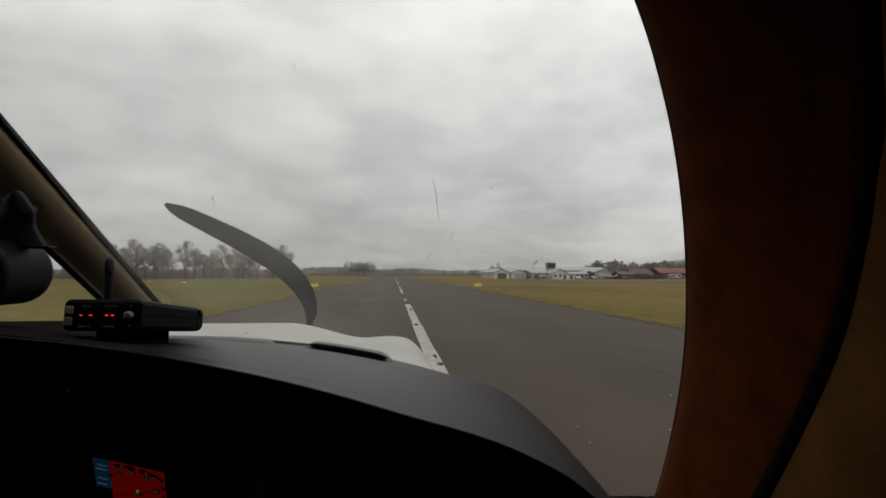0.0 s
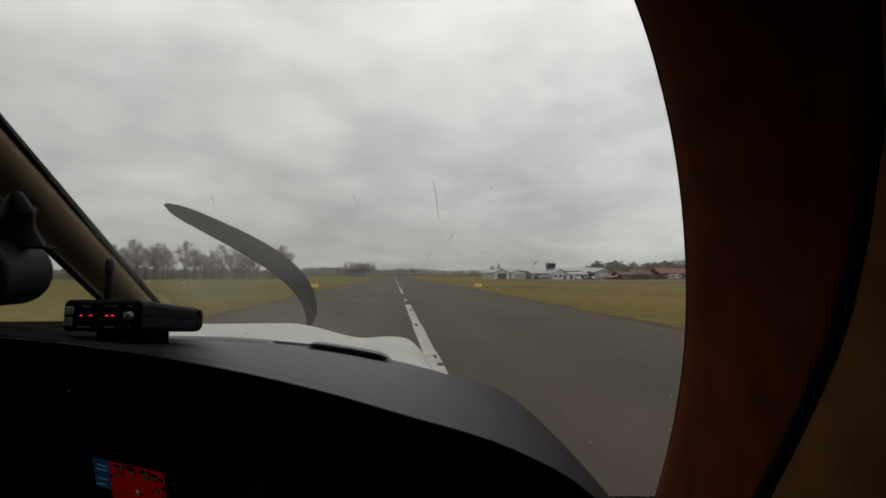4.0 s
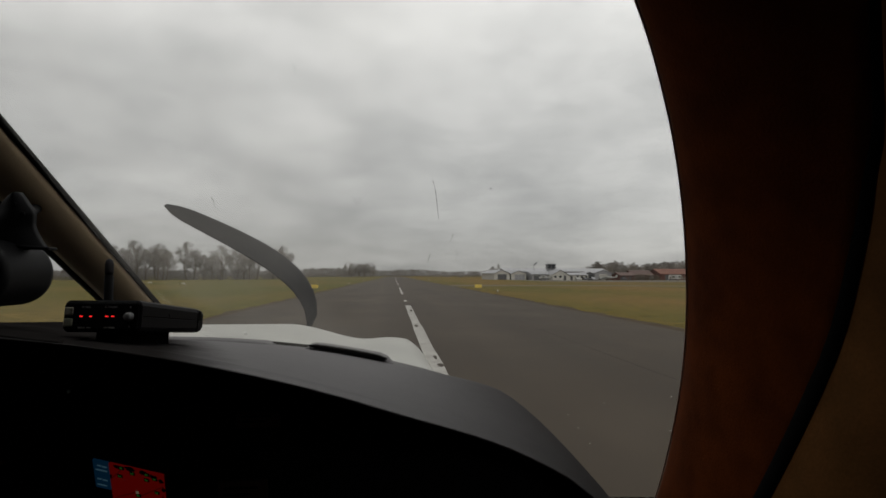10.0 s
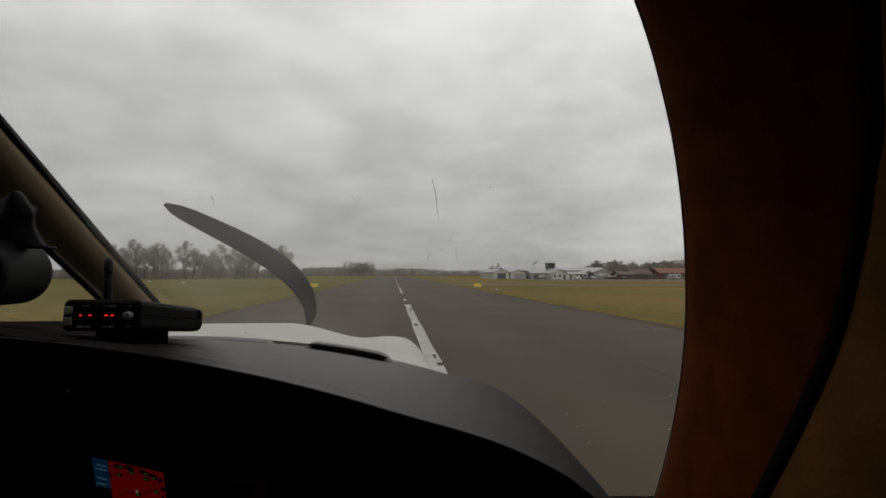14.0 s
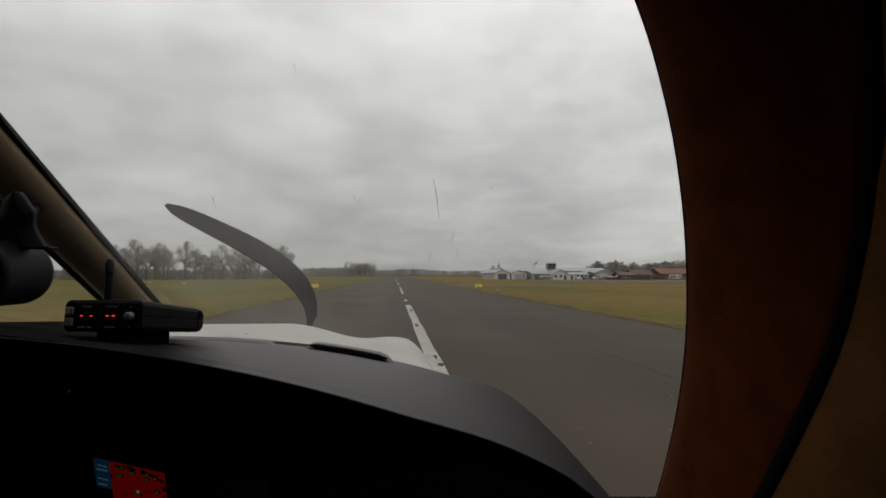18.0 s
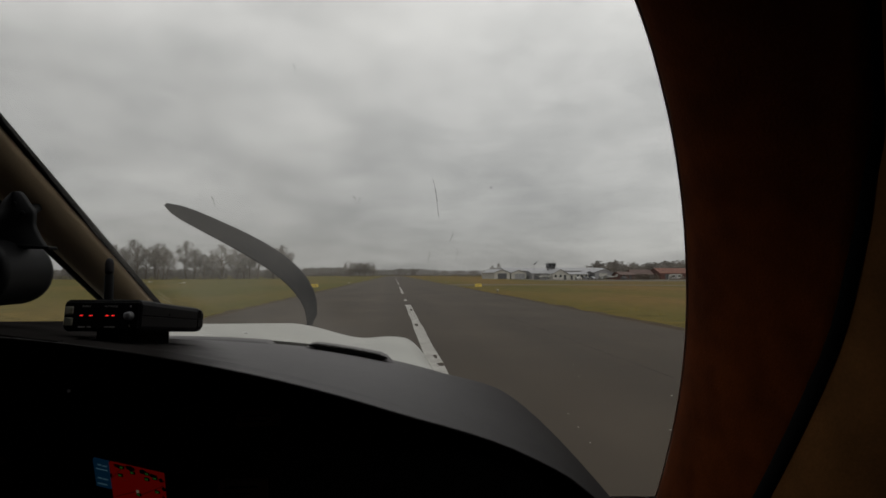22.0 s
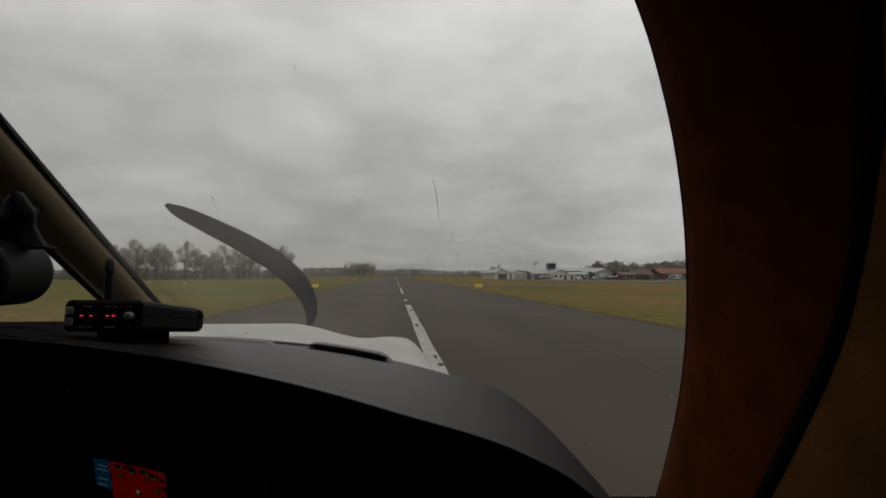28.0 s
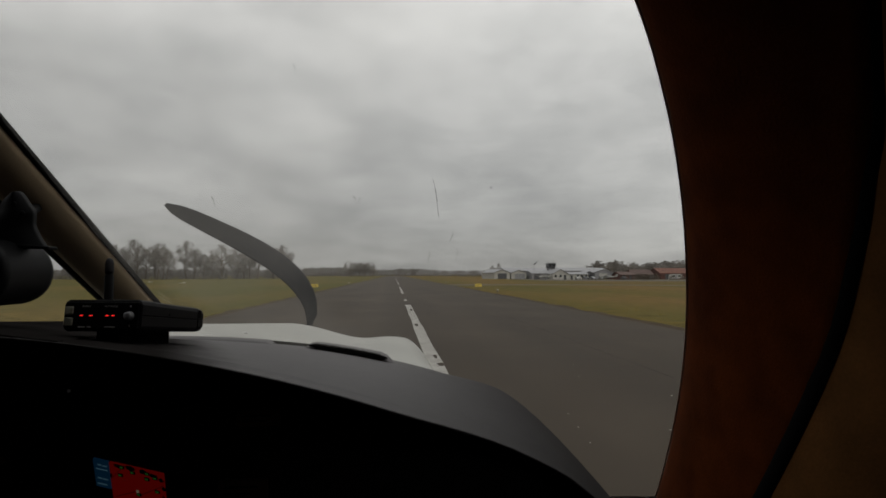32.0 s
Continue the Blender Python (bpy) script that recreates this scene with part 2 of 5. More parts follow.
DUST_HAZE = (0.020, 0.088)
M = {
    "grass": meadow(),
    "blades": material("grass_blades", (0.150, 0.128, 0.024), 0.95, vary=0.30, scale=0.6, fine=6.0, bump=0, tint=(0.21, 0.145, 0.036), spec=0.05),
    "field": material("sown_field", (0.085, 0.105, 0.024), 0.95, vary=0.25, scale=0.03, fine=0.8, bump=0.4, bump_size=0.1, spec=0.1),
    "soil": material("bare_soil", (0.13, 0.10, 0.065), 0.95, vary=0.3, scale=0.05, fine=1.0, bump=0.4, bump_size=0.1, spec=0.1),
    "asphalt": worn_asphalt(),
    "dirt": material("dark_verge_dirt", (0.044, 0.031, 0.016), 0.95, vary=0.4, scale=0.8, fine=8.0, bump=0.4, bump_size=0.03, spec=0.1),
    "patch": material("dark_asphalt_joint", (0.0210, 0.0150, 0.0098), 0.85, vary=0.2, scale=0.5, fine=12.0, spec=0.25),
    "taxi": material("pale_asphalt", (0.068, 0.058, 0.045), 0.9, vary=0.18, scale=0.2, fine=10.0, spec=0.2),
    "paint": material("worn_white_paint", (0.36, 0.35, 0.32), 0.8, vary=0.3, scale=2.2, fine=25.0, bump=0.15, bump_size=0.004, tint=(0.16, 0.15, 0.135)),
    "grey_vinyl": material("dark_grey_vinyl", (0.050, 0.0462, 0.0485), 0.62, vary=0.17, scale=16, fine=900, bump=0.25, bump_size=0.0006, spec=0.35),
    "piping": material("dusty_black_piping", (0.030, 0.028, 0.030), 0.8, vary=0.3, scale=40, fine=600, bump=0.1, bump_size=0.0004, spec=0.1),
    "black_panel": material("black_crackle_panel", (0.006, 0.006, 0.0065), 0.85, vary=0.2, scale=8, fine=600, bump=0.2, bump_size=0.0005, spec=0.05),
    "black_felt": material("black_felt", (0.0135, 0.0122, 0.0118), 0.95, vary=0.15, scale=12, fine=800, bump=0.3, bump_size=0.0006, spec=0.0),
    "black_plastic": material("black_plastic", (0.0026, 0.0026, 0.0031), 0.55, vary=0.2, scale=20, fine=700, bump=0.1, bump_size=0.0004, spec=0.06),
    "device_case": material("matt_black_case", (0.0036, 0.0030, 0.0036), 0.5, vary=0.2, scale=25, fine=900, bump=0.15, bump_size=0.0004, spec=0.04),
    "rubber": material("black_rubber_seal", (0.0022, 0.0020, 0.0020), 0.85, vary=0.2, scale=15, fine=300, spec=0.03),
    "leather": material("red_brown_leather", (0.058, 0.0135, 0.0026), 0.8, vary=0.30, scale=26, fine=420, bump=0.35, bump_size=0.0010, spec=0.02),
    "edge_glow": material("pale_edge_highlight", (0.17, 0.088, 0.062), 0.6, vary=0.2, scale=30, fine=500, bump=0.2, bump_size=0.0005, spec=0.3),
    "trim": material("tan_brown_trim", (0.080, 0.0350, 0.0105), 0.75, vary=0.28, scale=22, fine=380, bump=0.35, bump_size=0.0010, spec=0.03),
    "post": material("beige_post_cover", (0.29, 0.222, 0.142), 0.75, vary=0.12, scale=9, fine=400, bump=0.2, bump_size=0.0008, spec=0.3),
    "headliner": material("grey_headliner", (0.06, 0.05, 0.042), 0.9, vary=0.1, scale=5, fine=300, spec=0.1),
    "white": material("white_aircraft_paint", (0.228, 0.226, 0.206), 0.5, vary=0.11, scale=9.0, fine=70, bump=0.03, bump_size=0.002),
    "blade": material("dark_grey_blade_paint", (0.011, 0.0112, 0.0128), 0.75, vary=0.2, scale=6, fine=90, bump=0.05, spec=0.12),
    "metal": material("bare_metal", (0.45, 0.45, 0.46), 0.35, 1.0, vary=0.1, scale=12, fine=200, bump=0.05),
    "knob": material("grey_knob_plastic", (0.14, 0.14, 0.143), 0.5, vary=0.1, scale=60, fine=700, bump=0.1, bump_size=0.0003),
    "button": material("grey_beige_button", (0.165, 0.158, 0.128), 0.6, vary=0.1, scale=60, fine=700, bump=0.1, bump_size=0.0003),
    "print": material("pale_printing", (0.34, 0.33, 0.32), 0.7, vary=0.1, bump=0),
    "placard": material("dull_brown_placard", (0.040, 0.018, 0.013), 0.7, vary=0.2, scale=60, fine=500, bump=0),
    "smear": thin_smear(),
    "bark": material("grey_brown_bark", (0.105, 0.088, 0.070), 0.95, vary=0.3, scale=2, fine=20, bump=0.4, bump_size=0.03, rand=0.2, spec=0.1),
    "twig": leafy(material("bare_twigs", (0.195, 0.180, 0.163), 0.95, vary=0.25, scale=0.6, fine=8, bump=0, rand=0.25, spec=0.05)),
    "woods": leafy(material("far_winter_woods", (0.170, 0.155, 0.142), 0.95, vary=0.2, scale=0.02, fine=0.25, bump=0, spec=0.05)),
    "render_white": material("white_render", (0.345, 0.335, 0.305), 0.85, vary=0.10, scale=0.6, fine=12, bump=0.1, rand=0.05),
    "sheet": material("grey_sheet_roof", (0.205, 0.205, 0.212), 0.7, vary=0.12, scale=0.5, fine=9, bump=0.15, bump_size=0.03, rand=0.08),
    "dark_glass": material("dark_window_glass", (0.02, 0.022, 0.025), 0.12, vary=0.1, bump=0),
    "door_dark": material("dark_hangar_door", (0.055, 0.055, 0.058), 0.7, vary=0.2, scale=1, fine=15, bump=0.1),
    "brick": material("red_brown_brick", (0.068, 0.028, 0.021), 0.9, vary=0.2, scale=1.0, fine=12, bump=0.2, rand=0.1),
    "tile": material("orange_red_roof_tiles", (0.095, 0.036, 0.022), 0.85, vary=0.2, scale=0.8, fine=9, bump=0.3, bump_size=0.03, rand=0.1),
    "brown_tile": material("brown_roof_tiles", (0.065, 0.038, 0.031), 0.85, vary=0.2, scale=0.8, fine=9, bump=0.3, bump_size=0.03, rand=0.1),
    "yellow": material("yellow_sign_paint", (0.43, 0.31, 0.03), 0.6, vary=0.08, scale=2, fine=30, bump=0),
    "tyre": material("tyre_rubber", (0.02, 0.02, 0.02), 0.85, vary=0.2, scale=8, fine=80),
    "led": glowing("red_led", (1.0, 0.03, 0.03), 0.8),
    "map_red": glowing("red_map_screen", (0.62, 0.008, 0.005), 0.060),
    "map_dark": glowing("dark_red_map_line", (0.30, 0.006, 0.004), 0.05),
    "map_blue": glowing("blue_data_field", (0.006, 0.060, 0.135), 0.095),
    "map_text": glowing("pale_screen_print", (0.16, 0.34, 0.46), 0.085),
    "map_green": glowing("green_screen_label", (0.012, 0.09, 0.012), 0.3),
    "map_icon": glowing("white_screen_icon", (0.6, 0.5, 0.35), 0.10),
    "lamp": glowing("white_runway_light", (1.0, 0.95, 0.85), 1.2),
    "glass": windscreen_glass(),
}


def greyed(m, start, end, along, colour):
    """Greys a covering across a soft border and darkens its far end, shade put into the colour: start and end across,
    along is how the border slants.
    """
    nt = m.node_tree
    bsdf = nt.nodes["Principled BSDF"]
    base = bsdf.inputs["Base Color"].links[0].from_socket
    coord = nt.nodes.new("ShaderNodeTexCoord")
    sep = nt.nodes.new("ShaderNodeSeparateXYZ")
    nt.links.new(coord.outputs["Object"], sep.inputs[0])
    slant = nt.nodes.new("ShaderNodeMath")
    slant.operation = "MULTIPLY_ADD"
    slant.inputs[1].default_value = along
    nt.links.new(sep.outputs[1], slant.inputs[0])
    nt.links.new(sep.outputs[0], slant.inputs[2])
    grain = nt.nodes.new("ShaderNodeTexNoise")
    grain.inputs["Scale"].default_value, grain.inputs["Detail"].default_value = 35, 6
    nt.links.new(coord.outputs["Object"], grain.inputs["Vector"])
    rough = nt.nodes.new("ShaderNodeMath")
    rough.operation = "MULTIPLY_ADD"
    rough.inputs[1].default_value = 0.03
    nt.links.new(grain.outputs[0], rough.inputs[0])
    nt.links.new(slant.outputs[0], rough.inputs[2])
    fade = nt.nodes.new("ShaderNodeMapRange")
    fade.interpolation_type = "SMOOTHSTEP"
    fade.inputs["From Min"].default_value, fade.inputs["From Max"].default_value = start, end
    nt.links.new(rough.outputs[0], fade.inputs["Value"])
    # darkens the right-hand end: the shade beside the pillar, put into the colour
    end_shade = nt.nodes.new("ShaderNodeMapRange")
    end_shade.interpolation_type = "SMOOTHSTEP"
    end_shade.inputs["From Min"].default_value, end_shade.inputs["From Max"].default_value = 0.34, 0.60
    end_shade.inputs["To Min"].default_value, end_shade.inputs["To Max"].default_value = 1.0, 0.15
    nt.links.new(sep.outputs[0], end_shade.inputs["Value"])
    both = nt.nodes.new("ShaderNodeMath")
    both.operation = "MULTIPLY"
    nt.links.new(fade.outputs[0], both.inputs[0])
    nt.links.new(end_shade.outputs[0], both.inputs[1])
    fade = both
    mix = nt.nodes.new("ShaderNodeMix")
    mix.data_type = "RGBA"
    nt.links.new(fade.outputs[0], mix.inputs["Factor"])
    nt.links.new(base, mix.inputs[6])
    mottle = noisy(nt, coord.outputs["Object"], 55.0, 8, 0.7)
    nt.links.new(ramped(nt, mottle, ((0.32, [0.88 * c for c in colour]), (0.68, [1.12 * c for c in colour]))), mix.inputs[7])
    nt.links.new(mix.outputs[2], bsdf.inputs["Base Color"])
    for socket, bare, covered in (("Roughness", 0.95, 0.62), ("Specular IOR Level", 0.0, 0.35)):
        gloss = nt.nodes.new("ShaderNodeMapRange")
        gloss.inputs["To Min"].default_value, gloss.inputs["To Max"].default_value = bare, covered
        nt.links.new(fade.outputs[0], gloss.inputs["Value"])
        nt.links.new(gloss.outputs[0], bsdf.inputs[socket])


# the felt turns grey towards its open side, with shade painted at its end
greyed(M["black_felt"], 0.385, 0.455, 0.36, (0.050, 0.0462, 0.0485))


# ---- helpers of this scene ----
def put(name, bm, mat, parent=None, label="", smooth=False):
    me = bpy.data.meshes.new(name)
    bmesh.ops.recalc_face_normals(bm, faces=bm.faces)
    bm.to_mesh(me)
    bm.free()
    me.materials.append(M[mat] if isinstance(mat, str) else mat)
    if smooth:
        for p in me.polygons:
            p.use_smooth = True
    ob = new(name, me)
    if parent is not None:
        ob.parent = parent
    if label:
        ob["label"] = label
    return ob


def part(name, bm, mat, parent, label="", smooth=False):
    return put(name, bm, mat, parent, label, smooth)


def thing(name, place, label, category, group="", turn=0.0):
    ob = new(name)
    ob.empty_display_size = 0.1
    ob.matrix_world = pose(*place, 0, 0, turn)
    return tagged(ob, label, category, group)


def B():
    return bmesh.new()


def box(bm, lo, hi, bevel=0.0, m=None, seg=2):
    size = [h - l for l, h in zip(lo, hi)]
    mid = [(h + l) / 2 for l, h in zip(lo, hi)]
    got = bmesh.ops.create_cube(bm, size=1.0, matrix=Matrix.Translation(mid) @ Matrix.Diagonal((*size, 1)))
    vs = got["verts"]
    if bevel:
        es = list({e for v in vs for e in v.link_edges})
        got = bmesh.ops.bevel(bm, geom=es, offset=bevel, segments=seg, affect="EDGES", profile=0.5)
        vs = list({v for f in got["faces"] for v in f.verts} | {v for v in vs if v.is_valid})
    if m is not None:
        bmesh.ops.transform(bm, matrix=m, verts=vs)
    return bm


def loft(bm, rows, closed=False):
    """Faces between rows of points; closed: each row is a ring."""
    grid = [[bm.verts.new(p) for p in row] for row in rows]
    n = len(rows[0])
    for a, b in zip(grid, grid[1:]):
        for i in range(n if closed else n - 1):
            j = (i + 1) % n
            bm.faces.new((a[i], a[j], b[j], b[i]))
    return grid


def shell(bm, rows, off):
    """A lofted sheet with thickness: off is the way from its front to its back."""
    off = Vector(off)
    a = loft(bm, rows)
    b = loft(bm, [[Vector(p) + off for p in row] for row in rows])
    rim = lambda g: g[0] + [r[-1] for r in g[1:]] + g[-1][-2::-1] + [r[0] for r in g[-2:0:-1]]
    ra, rb = rim(a), rim(b)
    for i in range(len(ra)):
        j = (i + 1) % len(ra)
        bm.faces.new((ra[i], ra[j], rb[j], rb[i]))
    return bm


def tube(bm, p, q, r0, r1=None, n=8, caps=True):
    p, q = Vector(p), Vector(q)
    r1 = r0 if r1 is None else r1
    turn = (q - p).to_track_quat("Z", "Y").to_matrix()
    ring = lambda c, r: [c + turn @ Vector((r * math.cos(a), r * math.sin(a), 0)) for a in (2 * math.pi * i / n for i in range(n))]
    g = loft(bm, [ring(p, r0), ring(q, r1)], closed=True)
    if caps:
        bm.faces.new(g[0][::-1])
        bm.faces.new(g[1])
    return bm


def lathe(bm, profile, n=24, m=None):
    """Turns (radius, height) pairs round the z axis."""
    rows = [[Vector((r * math.cos(a), r * math.sin(a), z)) for a in (2 * math.pi * i / n for i in range(n))] for r, z in profile]
    if m is not None:
        rows = [[m @ p for p in row] for row in rows]
    g = loft(bm, rows, closed=True)
    bm.faces.new(g[0][::-1])
    bm.faces.new(g[-1])
    return bm


def glide(points, n):
    """n + 1 points on a smooth curve through the given ones."""
    ps = [Vector(p) for p in points]
    ps = [2 * ps[0] - ps[1]] + ps + [2 * ps[-1] - ps[-2]]
    out = []
    for k in range(n + 1):
        u = k / n * (len(ps) - 3)
        i = min(int(u), len(ps) - 4)
        u -= i
        a, b, c, d = ps[i:i + 4]
        out.append(0.5 * (2 * b + (c - a) * u + (2 * a - 5 * b + 4 * c - d) * u ** 2 + (3 * b - a - 3 * c + d) * u ** 3))
    return out


def smooth01(v):
    v = max(0.0, min(1.0, v))
    return v * v * (3 - 2 * v)


# ---- ground ----
RW_LEFT, RW_RIGHT = -7.9, 9.6
RW_MID = 0.85


def ground_z(x, y):
    """The airfield falls gently away to the hangars on its right side."""
    return -0.5 * smooth01((x - 14) / 75) - 0.35 * smooth01((-x - 30) / 120)


def sheet(xs, ys, lift=0.0):
    bm = B()
    loft(bm, [[(x, y, ground_z(x, y) + lift) for x in xs] for y in ys])
    return bm


XS = [-4500, -2500, -1200, -600, -300, -200, -150, -100, -60, -30, -15, -7.9, 0, 9.6, 14, 20, 26, 32, 38, 44, 50, 56, 62, 70, 80, 92, 120, 200, 400, 900, 1800, 3000, 4500]
YS = [-4500, -2000, -1000, -600, -300, -150, -60, 0, 40, 80, 120, 180, 260, 400, 700, 1200, 2200, 4500]
ground = tagged(put("ground", sheet(XS, YS), "grass", smooth=True), "wide winter grass airfield, olive green and straw coloured", "ground", kind="structure")

rw = B()
loft(rw, [[(RW_LEFT - 0.25, y, -0.05), (RW_LEFT, y, 0.03), (RW_MID, y, 0.06), (RW_RIGHT, y, 0.03), (RW_RIGHT + 0.25, y, -0.05)] for y in (-330, -200, -100, 0, 100, 250, 450, 640)])
road = tagged(put("road", rw, "asphalt"), "long grey asphalt runway with a worn surface", "runway", kind="structure")


def rw_z(x):
    return 0.06 - 0.03 * abs(x - RW_MID) / (RW_RIGHT - RW_MID)


def flat_mark(name, quads, mat, label="", lift=0.006, thick=0.004):
    bm = B()
    for q in quads:
        low = [bm.verts.new((x, y, rw_z(x) + lift - thick)) for x, y in q]
        top = [bm.verts.new((x, y, rw_z(x) + lift)) for x, y in q]
        bm.faces.new(top)
        for i in range(len(q)):
            j = (i + 1) % len(q)
            bm.faces.new((low[i], low[j], top[j], top[i]))
    return part(name, bm, mat, road, label)


def bar(x0, x1, y0, y1):
    return [(x0, y0), (x1, y0), (x1, y1), (x0, y1)]


# ---- aeroplane, round the eye at (0, 0, EYE) ----
AC = -0.39                     # the aeroplane's middle
plane = thing("aeroplane", (AC, 0, 0), "white light aeroplane with brown leather cabin, standing on the runway", "aeroplane")
plane.matrix_world = AERO @ plane.matrix_world
P0 = Matrix.Translation((-AC, 0, EYE))


def cabin_thing(name, m, label, category, group=""):
    """A loose thing in the cabin, which leans with the aeroplane."""
    ob = thing(name, (0, 0, 0), label, category, group)
    ob.matrix_world = AERO @ m
    return ob


def apart(name, bm, mat, label="", smooth=False, parent=None):
    """A part of the aeroplane, drawn round the eye."""
    bmesh.ops.transform(bm, matrix=P0, verts=bm.verts)
    return part(name, bm, mat, parent or plane, label, smooth)


SHIELD_A, SHIELD_B, SHIELD_TOP, RIM = 0.67, 0.32, -0.0378, 0.40


def shield_far(x):
    return max(0.47, 0.90 - 0.24 * ((x - AC) / 0.643) ** 2 - 30 * max(0.0, x - 0.15) ** 2)


def shield_z(x, y):
    k = min(1.0, abs(x - AC) / SHIELD_A)
    return SHIELD_TOP - SHIELD_B * (1 - math.sqrt(1 - k * k)) - (y - RIM) * (0.13 * (1 - k * k) ** 2 + 0.11 * k * k * (1 - k * k) - 0.11 * k ** 4) - 0.20 * max(0.0, x - 0.135) + 0.028 * (y - RIM) * smooth01((x - 0.06) / 0.1)


def rim_y(x):
    return RIM + 0.036 * smooth01((x + 0.01) / 0.11)


# glareshield: arched from side to side, with a rounded rim towards the seats
bm = B()
angles = [math.radians(a) for a in range(-88, 89, 2)]
xs = [AC + SHIELD_A * math.sin(a) for a in angles]
rows = []
for k in (0, 0.05, 0.15, 0.4, 1, 2, 3, 4, 5, 6, 7, 8):
    ys = [rim_y(x) + (shield_far(x) - rim_y(x)) * k / 8 for x in xs]
    rows.append([(x, y, shield_z(x, y)) for x, y in zip(xs, ys)])
lip = []
for a in (180, 150, 120, 90, 60, 30):
    r = radians(a)
    row = []
    for x in xs:
        nx = (x - AC) / SHIELD_A
        nrm = Vector((nx * SHIELD_B / SHIELD_A * 1.2, 0, math.sqrt(max(0.03, 1 - nx * nx)))).normalized()
        c = Vector((x, rim_y(x), shield_z(x, rim_y(x)))) - nrm * 0.0009
        row.append(c + Vector((0, -0.0009 * math.sin(r), 0)) + nrm * 0.0009 * math.cos(r))
    lip.append(row)
under = [[Vector(p) + Vector((0, 0.03, 0)) for p in lip[0]]]
loft(bm, under + lip + rows)
glareshield = apart("glareshield", bm, "black_felt", "arched black glareshield, grey towards its open side, shade painted at its end", True)

# thin piping along the rim, its highlight put into a paler grey
bm = B()
rows = []
for k in range(41):
    x = -0.56 + 0.42 * k / 40
    thick = 0.0011 * min(1.0, (40.2 - k) / 14)
    c = Vector((x, rim_y(x) - 0.0012, shield_z(x, rim_y(x)) + 0.0002))
    rows.append([c + Vector((0, thick * math.cos(a), thick * math.sin(a))) for a in (i * math.pi / 4 for i in range(8))])
loft(bm, rows, closed=True)
apart("rim_piping", bm, "piping", "thin dusty piping along the rim, its highlight in the colour", True)

# black hood over the pilot's instruments, whose edge fades into the shield
bm = B()
rows = []
hx = [-0.96 + 0.735 * i / 30 for i in range(31)]
for k in (0, 0.05, 0.15, 0.4, 1, 2, 3, 4, 5, 6, 7, 8):
    row = []
    for i, x in enumerate(hx):
        xx = max(x, AC - 0.64)
        edge = x - 0.16 * k / 8 * smooth01((x + 0.6) / 0.4)
        y = RIM + 0.003 + (shield_far(xx) - 0.02 - RIM) * k / 8
        rise = smooth01((-0.235 - x) / 0.07)
        row.append((edge, y, shield_z(max(edge, AC - 0.66), y) + 0.0012 + 0.003 * rise + 0.025 * smooth01((-0.20 - x) / 0.20) * (k / 8)))
    rows.append(row)
shell(bm, rows, (0, 0, -0.003))
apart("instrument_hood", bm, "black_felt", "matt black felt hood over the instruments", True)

# instrument panel under it
bm = B()
px = [AC + 0.655 * math.sin(a) for a in angles]
loft(bm, [[(x, 0.455, shield_z(x, 0.455) - 0.0012) for x in px], [(x, 0.455, -0.40) for x in px], [(x, 0.46, -0.85) for x in px]])
panel = apart("instrument_panel", bm, "black_panel", "matt black instrument panel in deep shade")

# dark sealing strip along the far edge
bm = B()
rows = []
for k in range(11):
    x = -0.19 + 0.07 * k / 10
    y = shield_far(x)
    rows.append([(x, y - 0.008, shield_z(x, y) - 0.001), (x, y - 0.006, shield_z(x, y) + 0.004), (x, y + 0.002, shield_z(x, y) + 0.004)])
shell(bm, rows, (0, 0, -0.004))
apart("sealing_strip", bm, "rubber", "dark sealing strip at the foot of the windscreen")

# centre post of the windscreen, raked back
bm = B()
slope = Vector((0, -0.355, 0.187))
foot = Vector((AC, 0.90, -0.050))
n_post = Vector((0, 0.187, 0.355)).normalized()
ring = []
for k in range(9):
    c = foot + slope * (2.2 * k / 8 - 0.1)
    ring.append([c + Vector((w, 0, 0)) + n_post * d for w, d in ((-0.034, 0.0), (-0.026, -0.012), (-0.012, -0.018), (0.010, -0.018), (0.0280, -0.0105), (0.0322, 0.0), (0.026, 0.010), (-0.026, 0.010))])
loft(bm, ring, closed=True)
post = apart("centre_post", bm, "post", "beige windscreen post cover with dark edges", True)
bm = B()
ring = []
for k in range(9):
    c = foot + slope * (2.2 * k / 8 - 0.1)
    ring.append([c + Vector((w, 0, 0)) + n_post * d for w, d in ((0.0318, -0.004), (0.0336, -0.003), (0.0343, 0.003), (0.030, 0.008))])
loft(bm, ring, closed=True)
apart("seal", bm, "rubber", "black rubber edge strip", True, parent=None)
bm = B()
ring = []
for k in range(9):
    c = foot + slope * (2.2 * k / 8 - 0.1)
    ring.append([c + Vector((w, 0, 0)) + n_post * d for w, d in ((-0.028, -0.010), (-0.044, -0.006), (-0.046, 0.004), (-0.034, 0.008))])
loft(bm, ring, closed=True)
apart("seal", bm, "rubber", "black rubber edge strip", True)

# windscreen: two acrylic halves
LEAD = [(0.285, 0.67, -0.330), (0.302, 0.64, -0.262), (0.307, 0.60, -0.160), (0.298, 0.56, -0.069), (0.278, 0.52, 0.022), (0.244, 0.47, 0.099), (0.209, 0.43, 0.159), (0.177, 0.40, 0.203), (0.130, 0.36, 0.250)]
